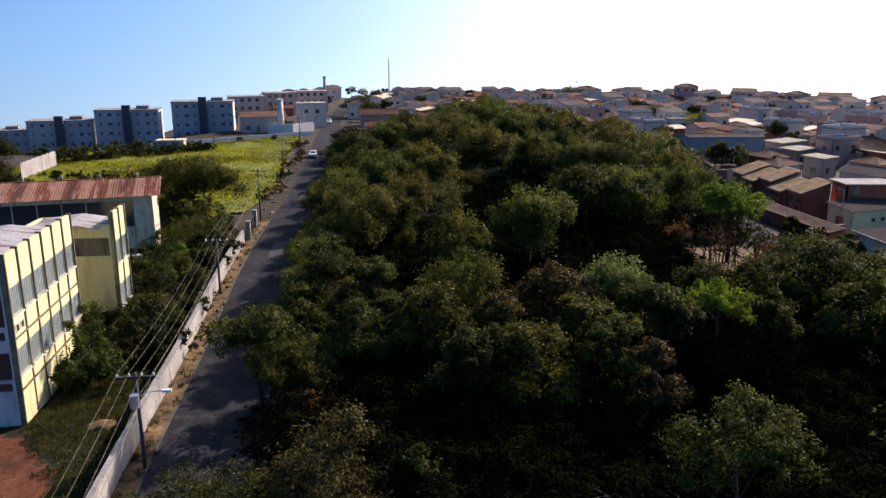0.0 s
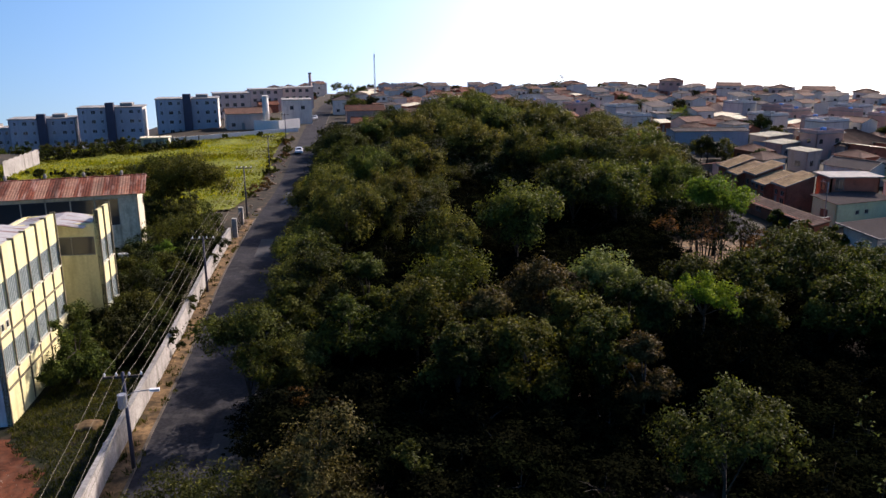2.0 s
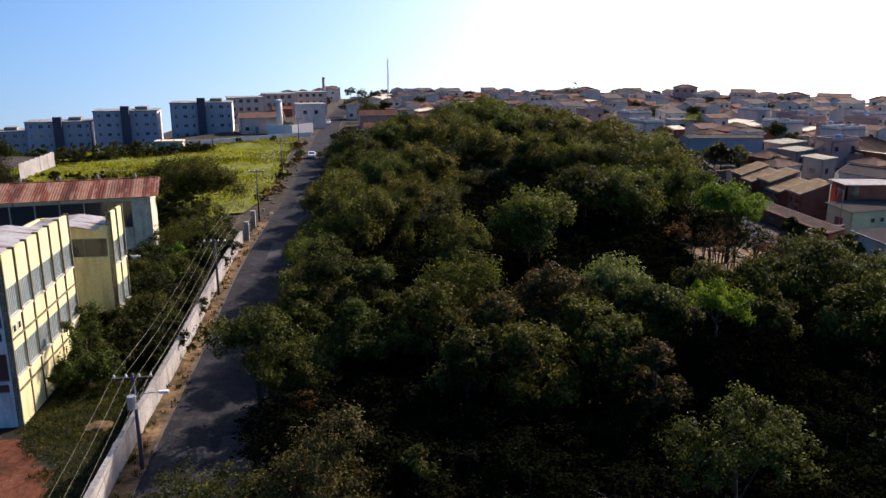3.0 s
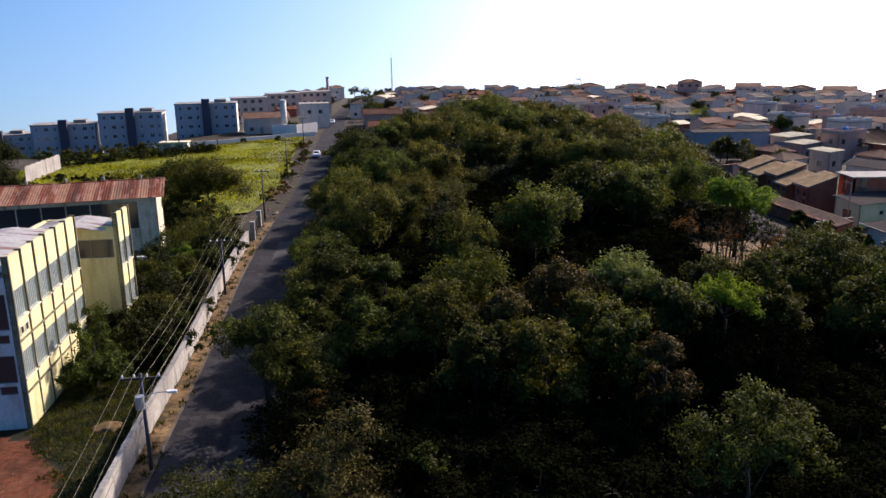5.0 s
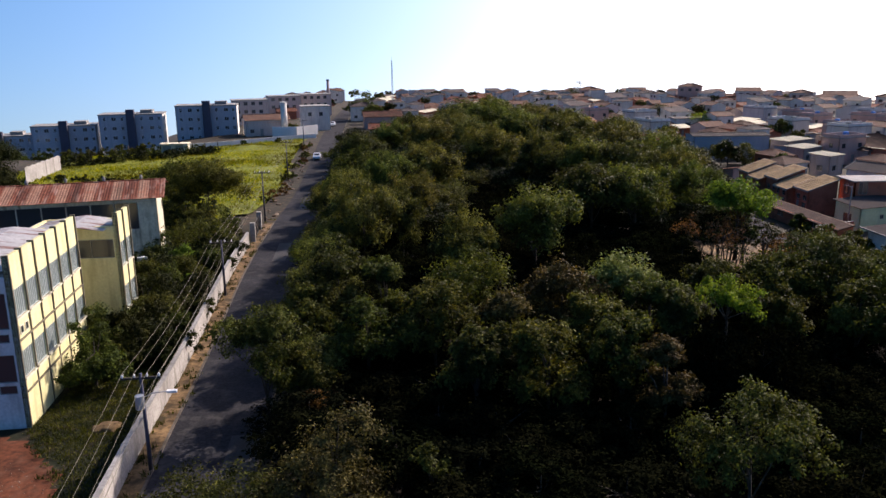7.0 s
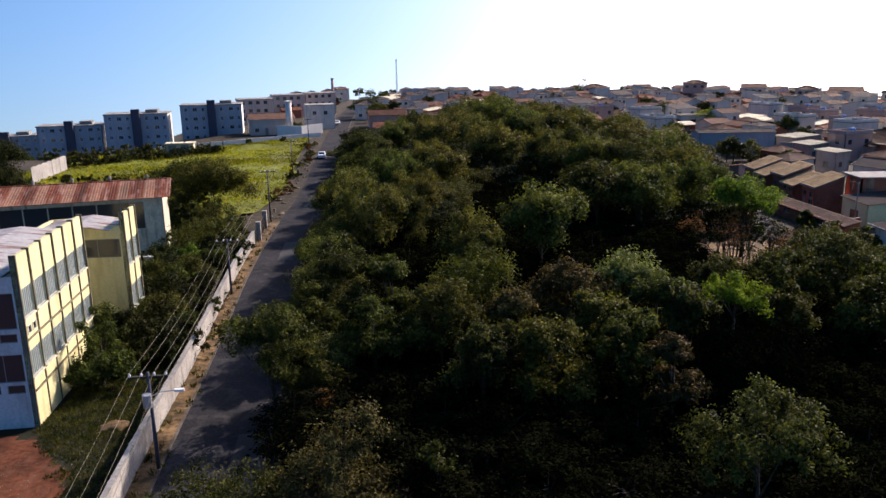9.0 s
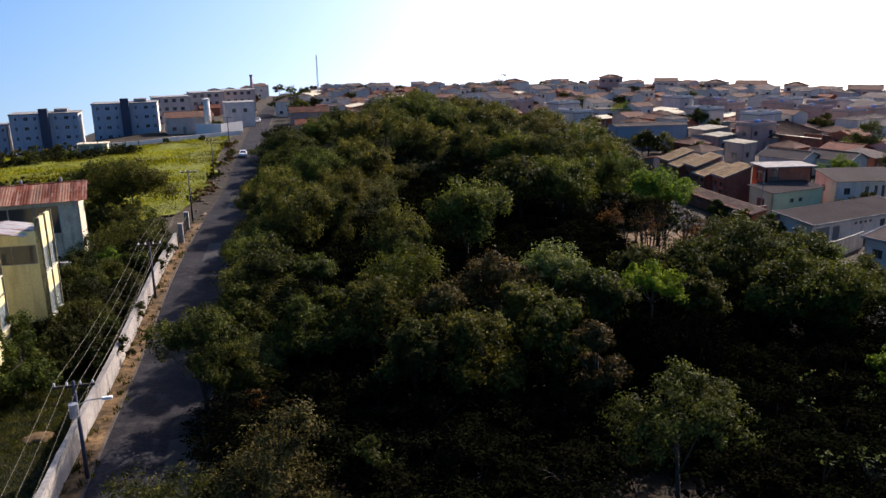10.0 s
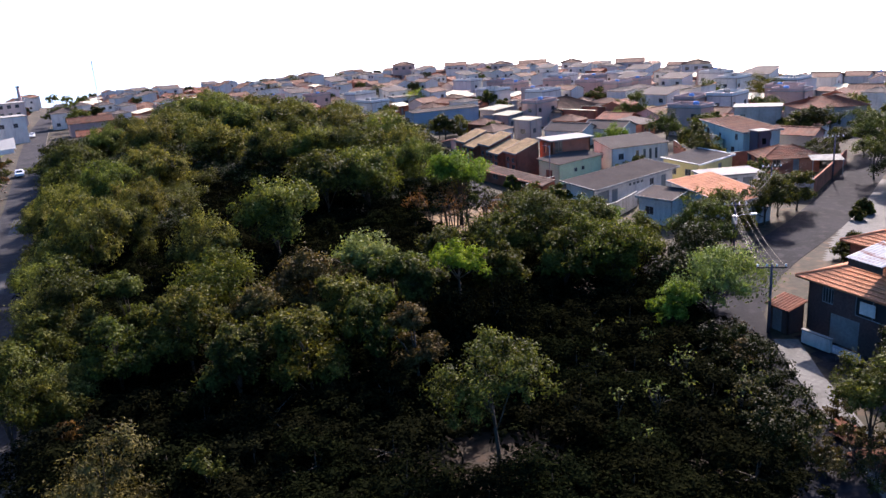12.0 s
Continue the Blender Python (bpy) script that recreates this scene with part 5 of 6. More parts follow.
for i, (x, y, h, r, mat) in enumerate(BELT):
    tree("tree", NAMES[mat], 150 + i, pose(x, y, 0), h, r, mat, 130, 84, 0.135, 0.28, 0.10, "wood", shape=0.9)
# the crowns that stand out of the far wood: place, height, crown radius, which tree
RISE = [(-17.2, 146.6, 10, 4.9, 5), (-2.9, 125.3, 10, 4.6, 1), (8.2, 143.4, 11, 5.4, 1), (4.6, 208.0, 12, 7.6, 0), (16.3, 173.4, 12, 6.4, 0), (24.7, 162.9, 12, 6.7, 2), (29.4, 140.2, 11, 5.8, 1),
        (35.4, 128.6, 11, 5.9, 4), (-14.0, 104.2, 9, 3.6, 4), (-9.5, 83.6, 10, 3.8, 2), (-4.4, 94.9, 9.5, 3.4, 3), (1.7, 76.2, 8.5, 3.4, 4), (9.3, 80.4, 10, 4.6, 3), (18.4, 97.3, 11, 4.9, 5), (23.8, 96.3, 10, 4.8, 3),
        (33.8, 105.4, 9, 3.8, 2), (-5.5, 88.4, 8.5, 2.8, 0), (-9.5, 115.2, 9.5, 3.6, 2), (34.8, 116.9, 10, 3.9, 1), (-4.7, 158.4, 11, 4.9, 3),
        (11.0, 195.0, 12, 6.0, 2), (21.0, 186.0, 12, 6.0, 3), (34.0, 160.0, 11, 5.5, 0), (40.0, 146.0, 10, 5.0, 4), (-12.0, 168.0, 10, 4.6, 0), (-8.0, 190.0, 10, 5.0, 5), (12.0, 226.0, 11, 6.0, 1), (14.0, 248.0, 11, 6.0, 0),
        (24.0, 208.0, 11, 5.6, 4), (0.6, 178.0, 11, 5.2, 2), (28.0, 178.0, 11, 5.4, 2), (-14.5, 128.0, 9, 4.2, 6), (4.0, 168.0, 11, 5.0, 4), (36.5, 168.0, 10, 5.0, 2), (27.6, 118.0, 10.5, 4.6, 2), (22.0, 124.0, 10.5, 4.6, 3), (16.5, 134.0, 11, 4.8, 4),
        (23.5, 146.0, 11, 4.8, 5), (-12.5, 92.0, 8.5, 3.2, 5), (26.4, 104.4, 10, 4.2, 6)]
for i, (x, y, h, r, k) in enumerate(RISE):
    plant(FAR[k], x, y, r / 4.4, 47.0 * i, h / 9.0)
FIXED = [(14.4, 34.0, 4.6), (-5.6, 34.4, 5.0), (-12.0, 47.6, 4.4), (19.4, 50.0, 3.6), (35.5, 92.0, 5.0), (33.0, 86.0, 5.0), (-12.0, 52.0, 3.0), (38.5, 45.5, 3.4)]
spots = [(x, y, 2.7) for x, y, *_ in BELT] + [(x, y, 0.62 * r + 1.2) for x, y, h, r, k in RISE]
for k in range(12000):
    x, y = rng.uniform(-26, 48), rng.uniform(8, 272)
    if not inside((x, y), WOOD) or any(math.hypot(x - p, y - q) < g for p, q, g in spots) or any(math.hypot(x - p, y - q) < g for p, q, g in FIXED):
        continue
    if x > 26 and 76 < y < 94 or min(math.hypot(x - p, y - q) for p, q in STREET) < (3.0 if y < 44 else 5.0):
        continue
    # hollows take the near-black leaves in place of shade between crowns
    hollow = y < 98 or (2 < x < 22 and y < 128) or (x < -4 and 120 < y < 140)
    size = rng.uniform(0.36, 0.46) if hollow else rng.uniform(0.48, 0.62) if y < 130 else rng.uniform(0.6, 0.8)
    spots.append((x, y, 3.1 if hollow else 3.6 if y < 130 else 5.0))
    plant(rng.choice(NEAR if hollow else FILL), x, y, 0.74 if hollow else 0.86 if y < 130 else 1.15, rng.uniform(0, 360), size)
tree("tree", "bright lime green tree among the dark wood", 201, pose(19.1, 50.4, 0), 8.7, 2.3, L_LIME, 54, 100, 0.10, 0.22, 0.66, shape=0.8)
# added near-black trees stand for the shaded lower half of the lime crown
for x, y, turn, size in ((17.8, 48.2, 40, 0.86), (20.6, 48.2, 130, 0.82), (19.2, 47.2, 250, 0.78)):
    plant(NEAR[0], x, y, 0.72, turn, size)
tree("tree", "light green tree with a bare forked trunk at the wood's edge", 202, pose(32.8, 85.8, 0), 9.8, 4.2, L_LIGHT, 120, 100, 0.15, 0.4, 0.36, stems=3, shape=0.8)
tree("tree", "round-headed tree with fine grey-green leaves", 203, pose(14.3, 32.9, 0), 8.6, 3.5, L_FOREST, 130, 80, 0.10, 0.25, 0.30, shape=0.7)
tree("tree", "dense brownish green bushy tree beside the road", 204, pose(-5.8, 34.3, 0), 7.5, 3.3, L_RUSSET, 120, 110, 0.10, 0.25, 0.06, shape=0.9)
tree("tree", "young green tree hanging over the road", 205, pose(-12.2, 47.2, 0), 9.0, 3.1, L_FOREST, 110, 100, 0.115, 0.2, 0.12, shape=0.9)
tree("shrub", "low leafy shrub at the roadside", 206, pose(-11.0, 31.8, 0), 5.0, 3.5, L_FOREST, 90, 150, 0.09, 0.15, 0.05, category="shrub")
tree("shrub", "small leafy shrub in the shaded wood", 209, pose(-1.0, 36.5, 0), 4.2, 1.3, L_FOREST, 24, 80, 0.10, 0.1, 0.2, category="shrub")
for i, (x, y, h, r) in enumerate(((-10.2, 45.4, 3.0, 1.5), (-10.0, 49.6, 4.4, 2.0), (-12.4, 53.6, 3.8, 1.8), (-13.0, 58.6, 4.2, 2.0))):
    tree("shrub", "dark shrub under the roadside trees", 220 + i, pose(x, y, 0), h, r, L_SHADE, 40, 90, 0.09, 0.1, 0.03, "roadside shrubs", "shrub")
for i, (x, y) in enumerate(((-8.6, 47.5), (-8.2, 45.0), (-9.0, 50.5), (-10.2, 57.5))):
    tree("shrub", "dry reddish shrub at the wood's edge", 210 + i, pose(x, y, 0), 3.4, 1.7, L_BROWN, 26, 80, 0.10, 0.08, 0.05, category="shrub")
# the wood's edge along the road
verge = [p for p in offset(ROAD, 6.0) if 49 < p[1] < 176]
gone = -99.0
for x, y in verge:
    if y - gone < 5.5:
        continue
    gone = y
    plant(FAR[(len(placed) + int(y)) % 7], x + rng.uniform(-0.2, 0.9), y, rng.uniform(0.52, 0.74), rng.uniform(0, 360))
tree("tree", "olive tree with a thin crown beside the road", 207, pose(-9.6, 47.6, 0), 5.2, 2.2, L_OLIVE, 50, 150, 0.1, 0.2, 0.1)
# scrub and red earth along the side street
patch("ground_verge", [(22.0, 19.0), (26.5, 25.5), (31.5, 35.5), (36.0, 43.0), (34.0, 43.5), (28.5, 33.5), (20.5, 20.0)], 0.03, M_SOIL, "red earth verge beside the side street", 0.8, 0.12)
for i in range(16):
    k = i / 15
    x, y = 29.8 + 6.4 * k - 1.2 * (i % 3), 26.0 + 14.0 * k
    tree("shrub", "dark scrub at the side street's verge" if i % 4 else "dry twiggy shrub at the side street's verge", 640 + i, pose(x, y, 0), 2.4 + 1.8 * abs(math.sin(i * 2.3)), 1.9, L_SHADE if i % 5 else L_RUSSET, 26, 90, 0.1, 0.07, 0.04, "street scrub", "shrub")
for i, (x, y) in enumerate(((33.4, 24.2), (32.0, 25.4), (35.0, 26.0), (31.4, 23.4), (33.6, 27.2), (34.2, 29.0), (32.2, 29.2))):
    tree("shrub", "dry twiggy shrub on red earth", 660 + i, pose(x, y, 0), 2.0, 1.3, L_RUSSET, 14, 40, 0.1, 0.08, 0.05, "dry scrub", "shrub", stems=3)
# what catches the sun between the dark shrubs beside the side street
patch("ground_clearing", [(27.2, 33.6), (28.4, 34.6), (30.2, 34.4), (31.6, 32.4), (32.2, 30.6), (31.4, 30.4), (30.0, 32.6), (28.0, 32.8)], 0.06, M_RUBBLE, "pale rubble strewn over a small clearing in the scrub", 0.4, 0.1)
for i in range(14):
    x, y = 27.6 + 0.26 * i + rng.uniform(-0.5, 0.5), 34.0 - 0.16 * i + rng.uniform(-0.5, 0.5)
    ob = part("plank", box_bm(-0.7, 0.7, -0.07, 0.07, 0, 0.04), M_RUBBLE)
    ob.matrix_basis = pose(x, y, 0.16 + 0.05 * (i % 3), rng.uniform(-6, 6), rng.uniform(-8, 8), rng.uniform(0, 180))
    tagged(ob, "weathered pale plank thrown down on rubble", "plank", "dumped planks")
for i in range(14):
    x, y = rng.uniform(20, 32), rng.uniform(29, 44)
    tree("shrub", "sparse thin shrub with a few pale leaves", 680 + i, pose(x, y, 0), rng.uniform(3.4, 4.2), 1.1, L_PALE, 6, 6, 0.10, 0.06, 0.45, "thin shrubs", "shrub", stems=2)
tree("tree", "dense dark green tree at the side street's end", 699, pose(33.6, 25.8, 0), 6.4, 2.5, L_FOREST, 110, 100, 0.10, 0.22, 0.08, shape=0.9)
# bare thicket at the wood's edge
for i in range(16):
    x, y = 28.5 + 1.9 * (i % 5) + rng.uniform(-0.6, 0.6), 78.5 + 3.6 * (i // 5) + rng.uniform(-1, 1)
    tree("tree", "thin half-bare tree with pale limbs", 260 + i, pose(x, y, 0), rng.uniform(4.5, 7.0), rng.uniform(1.6, 2.4), L_SHADE if i % 3 else L_BROWN, 16, 26, 0.12, 0.16, 0.35, "bare thicket", stems=2)
# undergrowth, too thick to count
g = np.random.default_rng(9)
V = []
for k in range(900):
    x, y = g.uniform(-24, 44), 8 + 150 * g.random() ** 1.5
    if not inside((x, y), WOOD) or (x > 27 and 76 < y < 91):
        continue
    n = 70
    d = g.normal(size=(n, 3))
    d[:, 2] = np.abs(d[:, 2])
    d /= np.linalg.norm(d, axis=1)[:, None]
    p = np.array([x, y, 0.1]) + d * g.uniform(0.9, 1.8) * np.array([1.2, 1.2, 1.0])
    t = np.cross(d, g.normal(size=(n, 3)))
    t /= np.linalg.norm(t, axis=1)[:, None]
    b = np.cross(d, t)
    s = 0.2 * g.uniform(0.6, 1.4, (n, 1))
    V.append(np.stack([p - t * s, p + b * s * 0.6, p + t * s, p - b * s * 0.6], 1).reshape(-1, 3))
V = np.concatenate(V)
# shade on the floor is carried by the near-black leaf colour
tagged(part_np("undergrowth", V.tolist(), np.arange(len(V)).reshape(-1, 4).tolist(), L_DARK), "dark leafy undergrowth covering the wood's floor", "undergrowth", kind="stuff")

# ---- school garden ----
BANK = [(-24.6, 59.5, 3.0, 2.2), (-27.6, 59.6, 3.6, 2.2), (-25.6, 65.1, 3.4, 2.5), (-24.6, 67.8, 2.8, 2.0), (-29.6, 68.5, 4.2, 2.6), (-25.8, 55.2, 2.2, 1.6), (-31.4, 78.0, 4.4, 2.8), (-26.0, 82.2, 3.4, 2.2),
        (-26.8, 75.7, 4.0, 2.6), (-29.2, 64.2, 3.4, 2.2), (-22.6, 56.6, 1.8, 1.5), (-29.4, 73.0, 4.6, 2.7), (-24.9, 72.0, 3.0, 2.0), (-28.2, 90.0, 3.6, 2.6), (-27.2, 62.0, 2.6, 2.0)]
# two of three shrubs take the leaf darkened for shade
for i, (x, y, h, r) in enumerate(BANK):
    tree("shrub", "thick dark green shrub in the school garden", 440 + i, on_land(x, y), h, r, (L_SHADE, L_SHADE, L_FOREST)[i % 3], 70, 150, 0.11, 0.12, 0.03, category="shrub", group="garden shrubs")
GARDEN = [(-34.6, 108.8, 9.4, 5.2, L_OLIVE), (-40.0, 112.8, 9.0, 5.0, L_FOREST), (-37.0, 106.5, 6.0, 4.0, L_FOREST), (-30.4, 90.0, 4.8, 4.2, L_FOREST), (-26.2, 52.6, 5.8, 2.6, L_FOREST), (-28.0, 67.6, 4.2, 3.4, L_SHADE),
          (-31.0, 73.5, 3.6, 1.8, L_FOREST), (-27.8, 72.5, 4.0, 2.4, L_FOREST), (-28.6, 58.6, 4.6, 2.2, L_FOREST), (-25.6, 63.0, 3.4, 2.4, L_SHADE), (-24.6, 57.5, 3.2, 2.0, L_SHADE),
          (-26.6, 80.5, 3.4, 2.2, L_FOREST), (-33.2, 98.6, 4.6, 3.0, L_FOREST), (-28.6, 95.0, 3.6, 2.0, L_FOREST), (-29.4, 83.0, 3.2, 2.0, L_LIGHT), (-26.3, 74.0, 2.4, 1.4, L_LIGHT),
          (-83.0, 138.0, 9.0, 5.6, L_SHADE), (-89.5, 143.0, 9.0, 6.0, L_SHADE), (-78.0, 131.0, 6.2, 4.2, L_SHADE), (-95, 150, 9.0, 6.0, L_SHADE), (-33.5, 86.0, 3.6, 2.6, L_FOREST), (-27.5, 86.0, 3.2, 2.2, L_SHADE), (-30.5, 100.5, 3.8, 2.6, L_FOREST), (-37.5, 103.0, 3.5, 2.4, L_SHADE), (-23.6, 62.0, 2.6, 1.8, L_FOREST), (-26.2, 69.5, 2.8, 2.0, L_SHADE)]
for i, (x, y, h, r, mat) in enumerate(GARDEN):
    big = h > 6
    tree("tree" if big else "shrub", ("olive green tree behind the school" if big else "dense green shrub in the school garden"), 240 + i, on_land(x, y), h, r, mat,
         150 if big else 60, 130, 0.15 if big else 0.12, 0.25, 0.12 if big else 0.03, category="tree" if big else "shrub", group="" if big else "garden shrubs")

# ---- trees among the houses ----
# tall trees right of the side street are added, mostly unseen, to shade it
TOWN = [(129.8, 160.3, 7.5, 4.5, L_FOREST), (141, 154, 8.5, 5, L_OLIVE), (62.6, 66.2, 6.6, 2.9, L_FOREST), (66.6, 68.2, 6.0, 2.5, L_FOREST), (80.5, 99.0, 6.5, 3.6, L_FOREST), (88.9, 121, 6.5, 4.2, L_FOREST), (92.7, 116, 6, 3, L_OLIVE),
        (106, 92, 7.5, 4.0, L_FOREST), (39.2, 27.6, 5.8, 3.0, L_SHADE), (80, 125, 4.5, 3.5, L_LIGHT), (60, 51.5, 3.2, 1.6, L_FOREST), (48.4, 150.4, 6, 3, L_FOREST), (57.8, 162.5, 5.5, 3.2, L_OLIVE),
        (-33.2, 318, 9, 6, L_FOREST), (-36.0, 296, 7, 3.6, L_FOREST), (-26.5, 272, 7, 4.0, L_OLIVE), (-18.9, 161, 9.5, 4.6, L_SHADE), (-13.0, 236, 7.5, 4.0, L_FOREST), (43.5, 342, 8, 6, L_FOREST), (66, 398, 10, 6, L_FOREST), (68, 249, 7.5, 5, L_FOREST), (75, 227, 6.5, 5, L_LIME), (63.3, 164, 5, 3.5, L_OLIVE),
        (-21.5, 176, 7.0, 4.0, L_FOREST), (39.0, 45.6, 7.2, 4.3, L_PALE), (33.4, 43.4, 5.4, 2.0, L_LIGHT), (42.0, 51.6, 7.0, 3.0, L_SHADE), (38.4, 48.6, 5.4, 2.6, L_SHADE), (75.2, 64.0, 1.7, 1.0, L_FOREST), (72.4, 62.2, 1.4, 0.8, L_FOREST), (92.0, 68.0, 10.5, 4.0, L_FOREST), (99.0, 78.0, 11.0, 4.2, L_FOREST), (82.0, 60.5, 9.5, 3.6, L_FOREST), (76.0, 55.5, 9.0, 3.4, L_FOREST), (35.0, 54.5, 8.5, 4.0, L_OLIVE), (47.2, 57.8, 8.0, 3.5, L_FOREST), (51.2, 60.4, 7.6, 2.9, L_FOREST), (55.0, 62.6, 6.4, 2.4, L_FOREST), (103, 154, 7.0, 4.4, L_FOREST), (91.0, 76.6, 10.5, 3.2, L_FOREST), (88.5, 70.6, 9.5, 3.8, L_FOREST), (95.5, 75.0, 9.5, 3.8, L_OLIVE), (105, 131.8, 5.5, 3.6, L_FOREST), (93.5, 146, 4.0, 3.2, L_LIGHT), (74.5, 58.0, 2.2, 1.3, L_OLIVE), (79, 60.4, 2.6, 1.5, L_OLIVE), (118, 128, 6.5, 4.0, L_FOREST), (112, 108, 6.0, 3.4, L_FOREST), (126, 112, 6.5, 4, L_OLIVE), (98, 119, 5.5, 3.2, L_FOREST), (112, 120, 5.0, 3.0, L_FOREST), (84.5, 108, 6.0, 2.8, L_FOREST), (68.5, 100.5, 3.0, 1.8, L_FOREST), (62.5, 97.5, 2.6, 1.6, L_OLIVE), (79.5, 86.5, 3.2, 1.8, L_FOREST), (40.5, 68, 5.5, 3.2, L_LIGHT),
        (38.5, 73, 6, 3.2, L_FOREST), (46.0, 66.0, 4.0, 2.4, L_OLIVE), (38.2, 84, 3.4, 2.0, L_BROWN), (38.0, 98, 3.4, 2.2, L_FOREST), (38.6, 103, 3.0, 2.2, L_OLIVE), (86.0, 63.6, 9.0, 3.6, L_FOREST), (94, 89.0, 5.0, 2.6, L_FOREST), (99, 90.5, 5.6, 2.8, L_FOREST), (70.2, 69.2, 5.5, 2.2, L_FOREST), (47.2, 101, 2.4, 1.4, L_FOREST), (46.6, 93, 2.8, 1.8, L_FOREST), (47.5, 88, 3.0, 1.8, L_OLIVE)]
for i, (x, y, h, r, mat) in enumerate(TOWN):
    tree("tree", {L_PALE: "tree with fine pale grey-green leaves beside the lane", L_LIGHT: "light green tree beside the houses", L_LIME: "yellow-green tree among the houses", L_OLIVE: "olive green tree among the houses", L_BROWN: "shrub with dry reddish leaves"}.get(mat, "dark green tree among the houses"),
         300 + i, on_land(x, y), h, r, mat, 80 if y < 80 else 46, 130 if y < 80 else 100, 0.12 if y < 80 else 0.17, 0.25, 0.07 if 5 < h and y < 300 else 0.04, group="town trees")
town = [tree("garden_tree", "dark green garden tree between the hillside houses", 340 + i, pose(0, 0, -200), 5.2, 2.5, mat, 26, 60, 0.26, 0.25, 0.15, "town trees") for i, mat in enumerate((L_FOREST, L_SHADE, L_FOREST))]
n = 0
for k in range(4000):
    a = rng.uniform(-12, 62)
    r = math.sqrt(rng.uniform(130 ** 2, (crest(a) + 10) ** 2))
    x, y = r * math.sin(radians(a)), r * math.cos(radians(a))
    if inside((x, y), WOOD) or y < 68 or min(math.hypot(x - p, y - q) for p, q in ROAD) < 8 or any(math.hypot(x - p, y - q) < 4.4 for p, q in taken):
        continue
    plant(town[n % 3], x, y, rng.uniform(0.6, 1.25), rng.uniform(0, 360))
    n += 1
    if n >= 170:
        break

# ---- tall grass of the field ----
g = np.random.default_rng(5)
P = []
while len(P) < 42000:
    x, y = g.uniform(-90, -29), g.uniform(106, 220)
    if inside((x, y), FIELD):
        P.append((x, y, land(x, y)))
P = np.array(P)
n = len(P)
a = g.uniform(0, 2 * np.pi, n)
hgt = g.uniform(0.25, 0.75, n) * np.array([0.75 + 0.6 * noise.noise((x * 0.09, y * 0.09, 3.0)) for x, y, z in P])
wid = g.uniform(0.05, 0.14, n)
lean = g.normal(0, 0.22, (n, 2))
dx, dy = np.cos(a) * wid, np.sin(a) * wid
z0 = P[:, 2] + 0.1
V = np.stack([np.stack([P[:, 0] - dx, P[:, 1] - dy, z0], 1), np.stack([P[:, 0] + dx, P[:, 1] + dy, z0], 1),
              np.stack([P[:, 0] + lean[:, 0] + dx * 0.4, P[:, 1] + lean[:, 1] + dy * 0.4, z0 + np.abs(hgt)], 1),
              np.stack([P[:, 0] + lean[:, 0] - dx * 0.4, P[:, 1] + lean[:, 1] - dy * 0.4, z0 + np.abs(hgt) * 0.9], 1)], 1).reshape(-1, 3)
tagged(part_np("field_grass", V.tolist(), np.arange(4 * n).reshape(n, 4).tolist(), L_GRASS), "tall yellow-green grass covering the field", "grass", kind="stuff")

# ---- weeds and rubble between field and road ----
V = []
g = np.random.default_rng(21)
edge = [p for p in offset(ROAD, -5.0) if 104 < p[1] < 205]
for i in range(26):
    p = edge[int(g.integers(len(edge)))]
    x, y = p[0] + g.uniform(-1.8, 1.0), p[1] + g.uniform(-2, 2)
    tree("shrub", "scrubby dry shrub between field and road", 400 + i, on_land(x, y), float(g.uniform(0.8, 2.0)), float(g.uniform(0.7, 1.4)), (L_BROWN, L_OLIVE, L_OLIVE)[i % 3], 10, 60, 0.13, 0.06, 0.05,
         group="roadside scrub", category="shrub")
for i in range(70):
    p = edge[int(g.integers(len(edge)))]
    x, y = p[0] + g.uniform(-1.0, 1.6), p[1] + g.uniform(-2, 2)
    bm = bmesh.new()
    bmesh.ops.create_icosphere(bm, subdivisions=1, radius=float(g.uniform(0.15, 0.42)))
    for v in bm.verts:
        v.co *= float(g.uniform(0.7, 1.25))
        v.co.z *= 0.6
    ob = part("rubble_lump", bm, M_RUBBLE)
    ob.matrix_basis = pose(x, y, land(x, y) + 0.08, 0, 0, float(g.uniform(0, 360)))
    tagged(ob, "lump of pale rubble beside the road", "rubble", "rubble heap")

# ---- cars ----


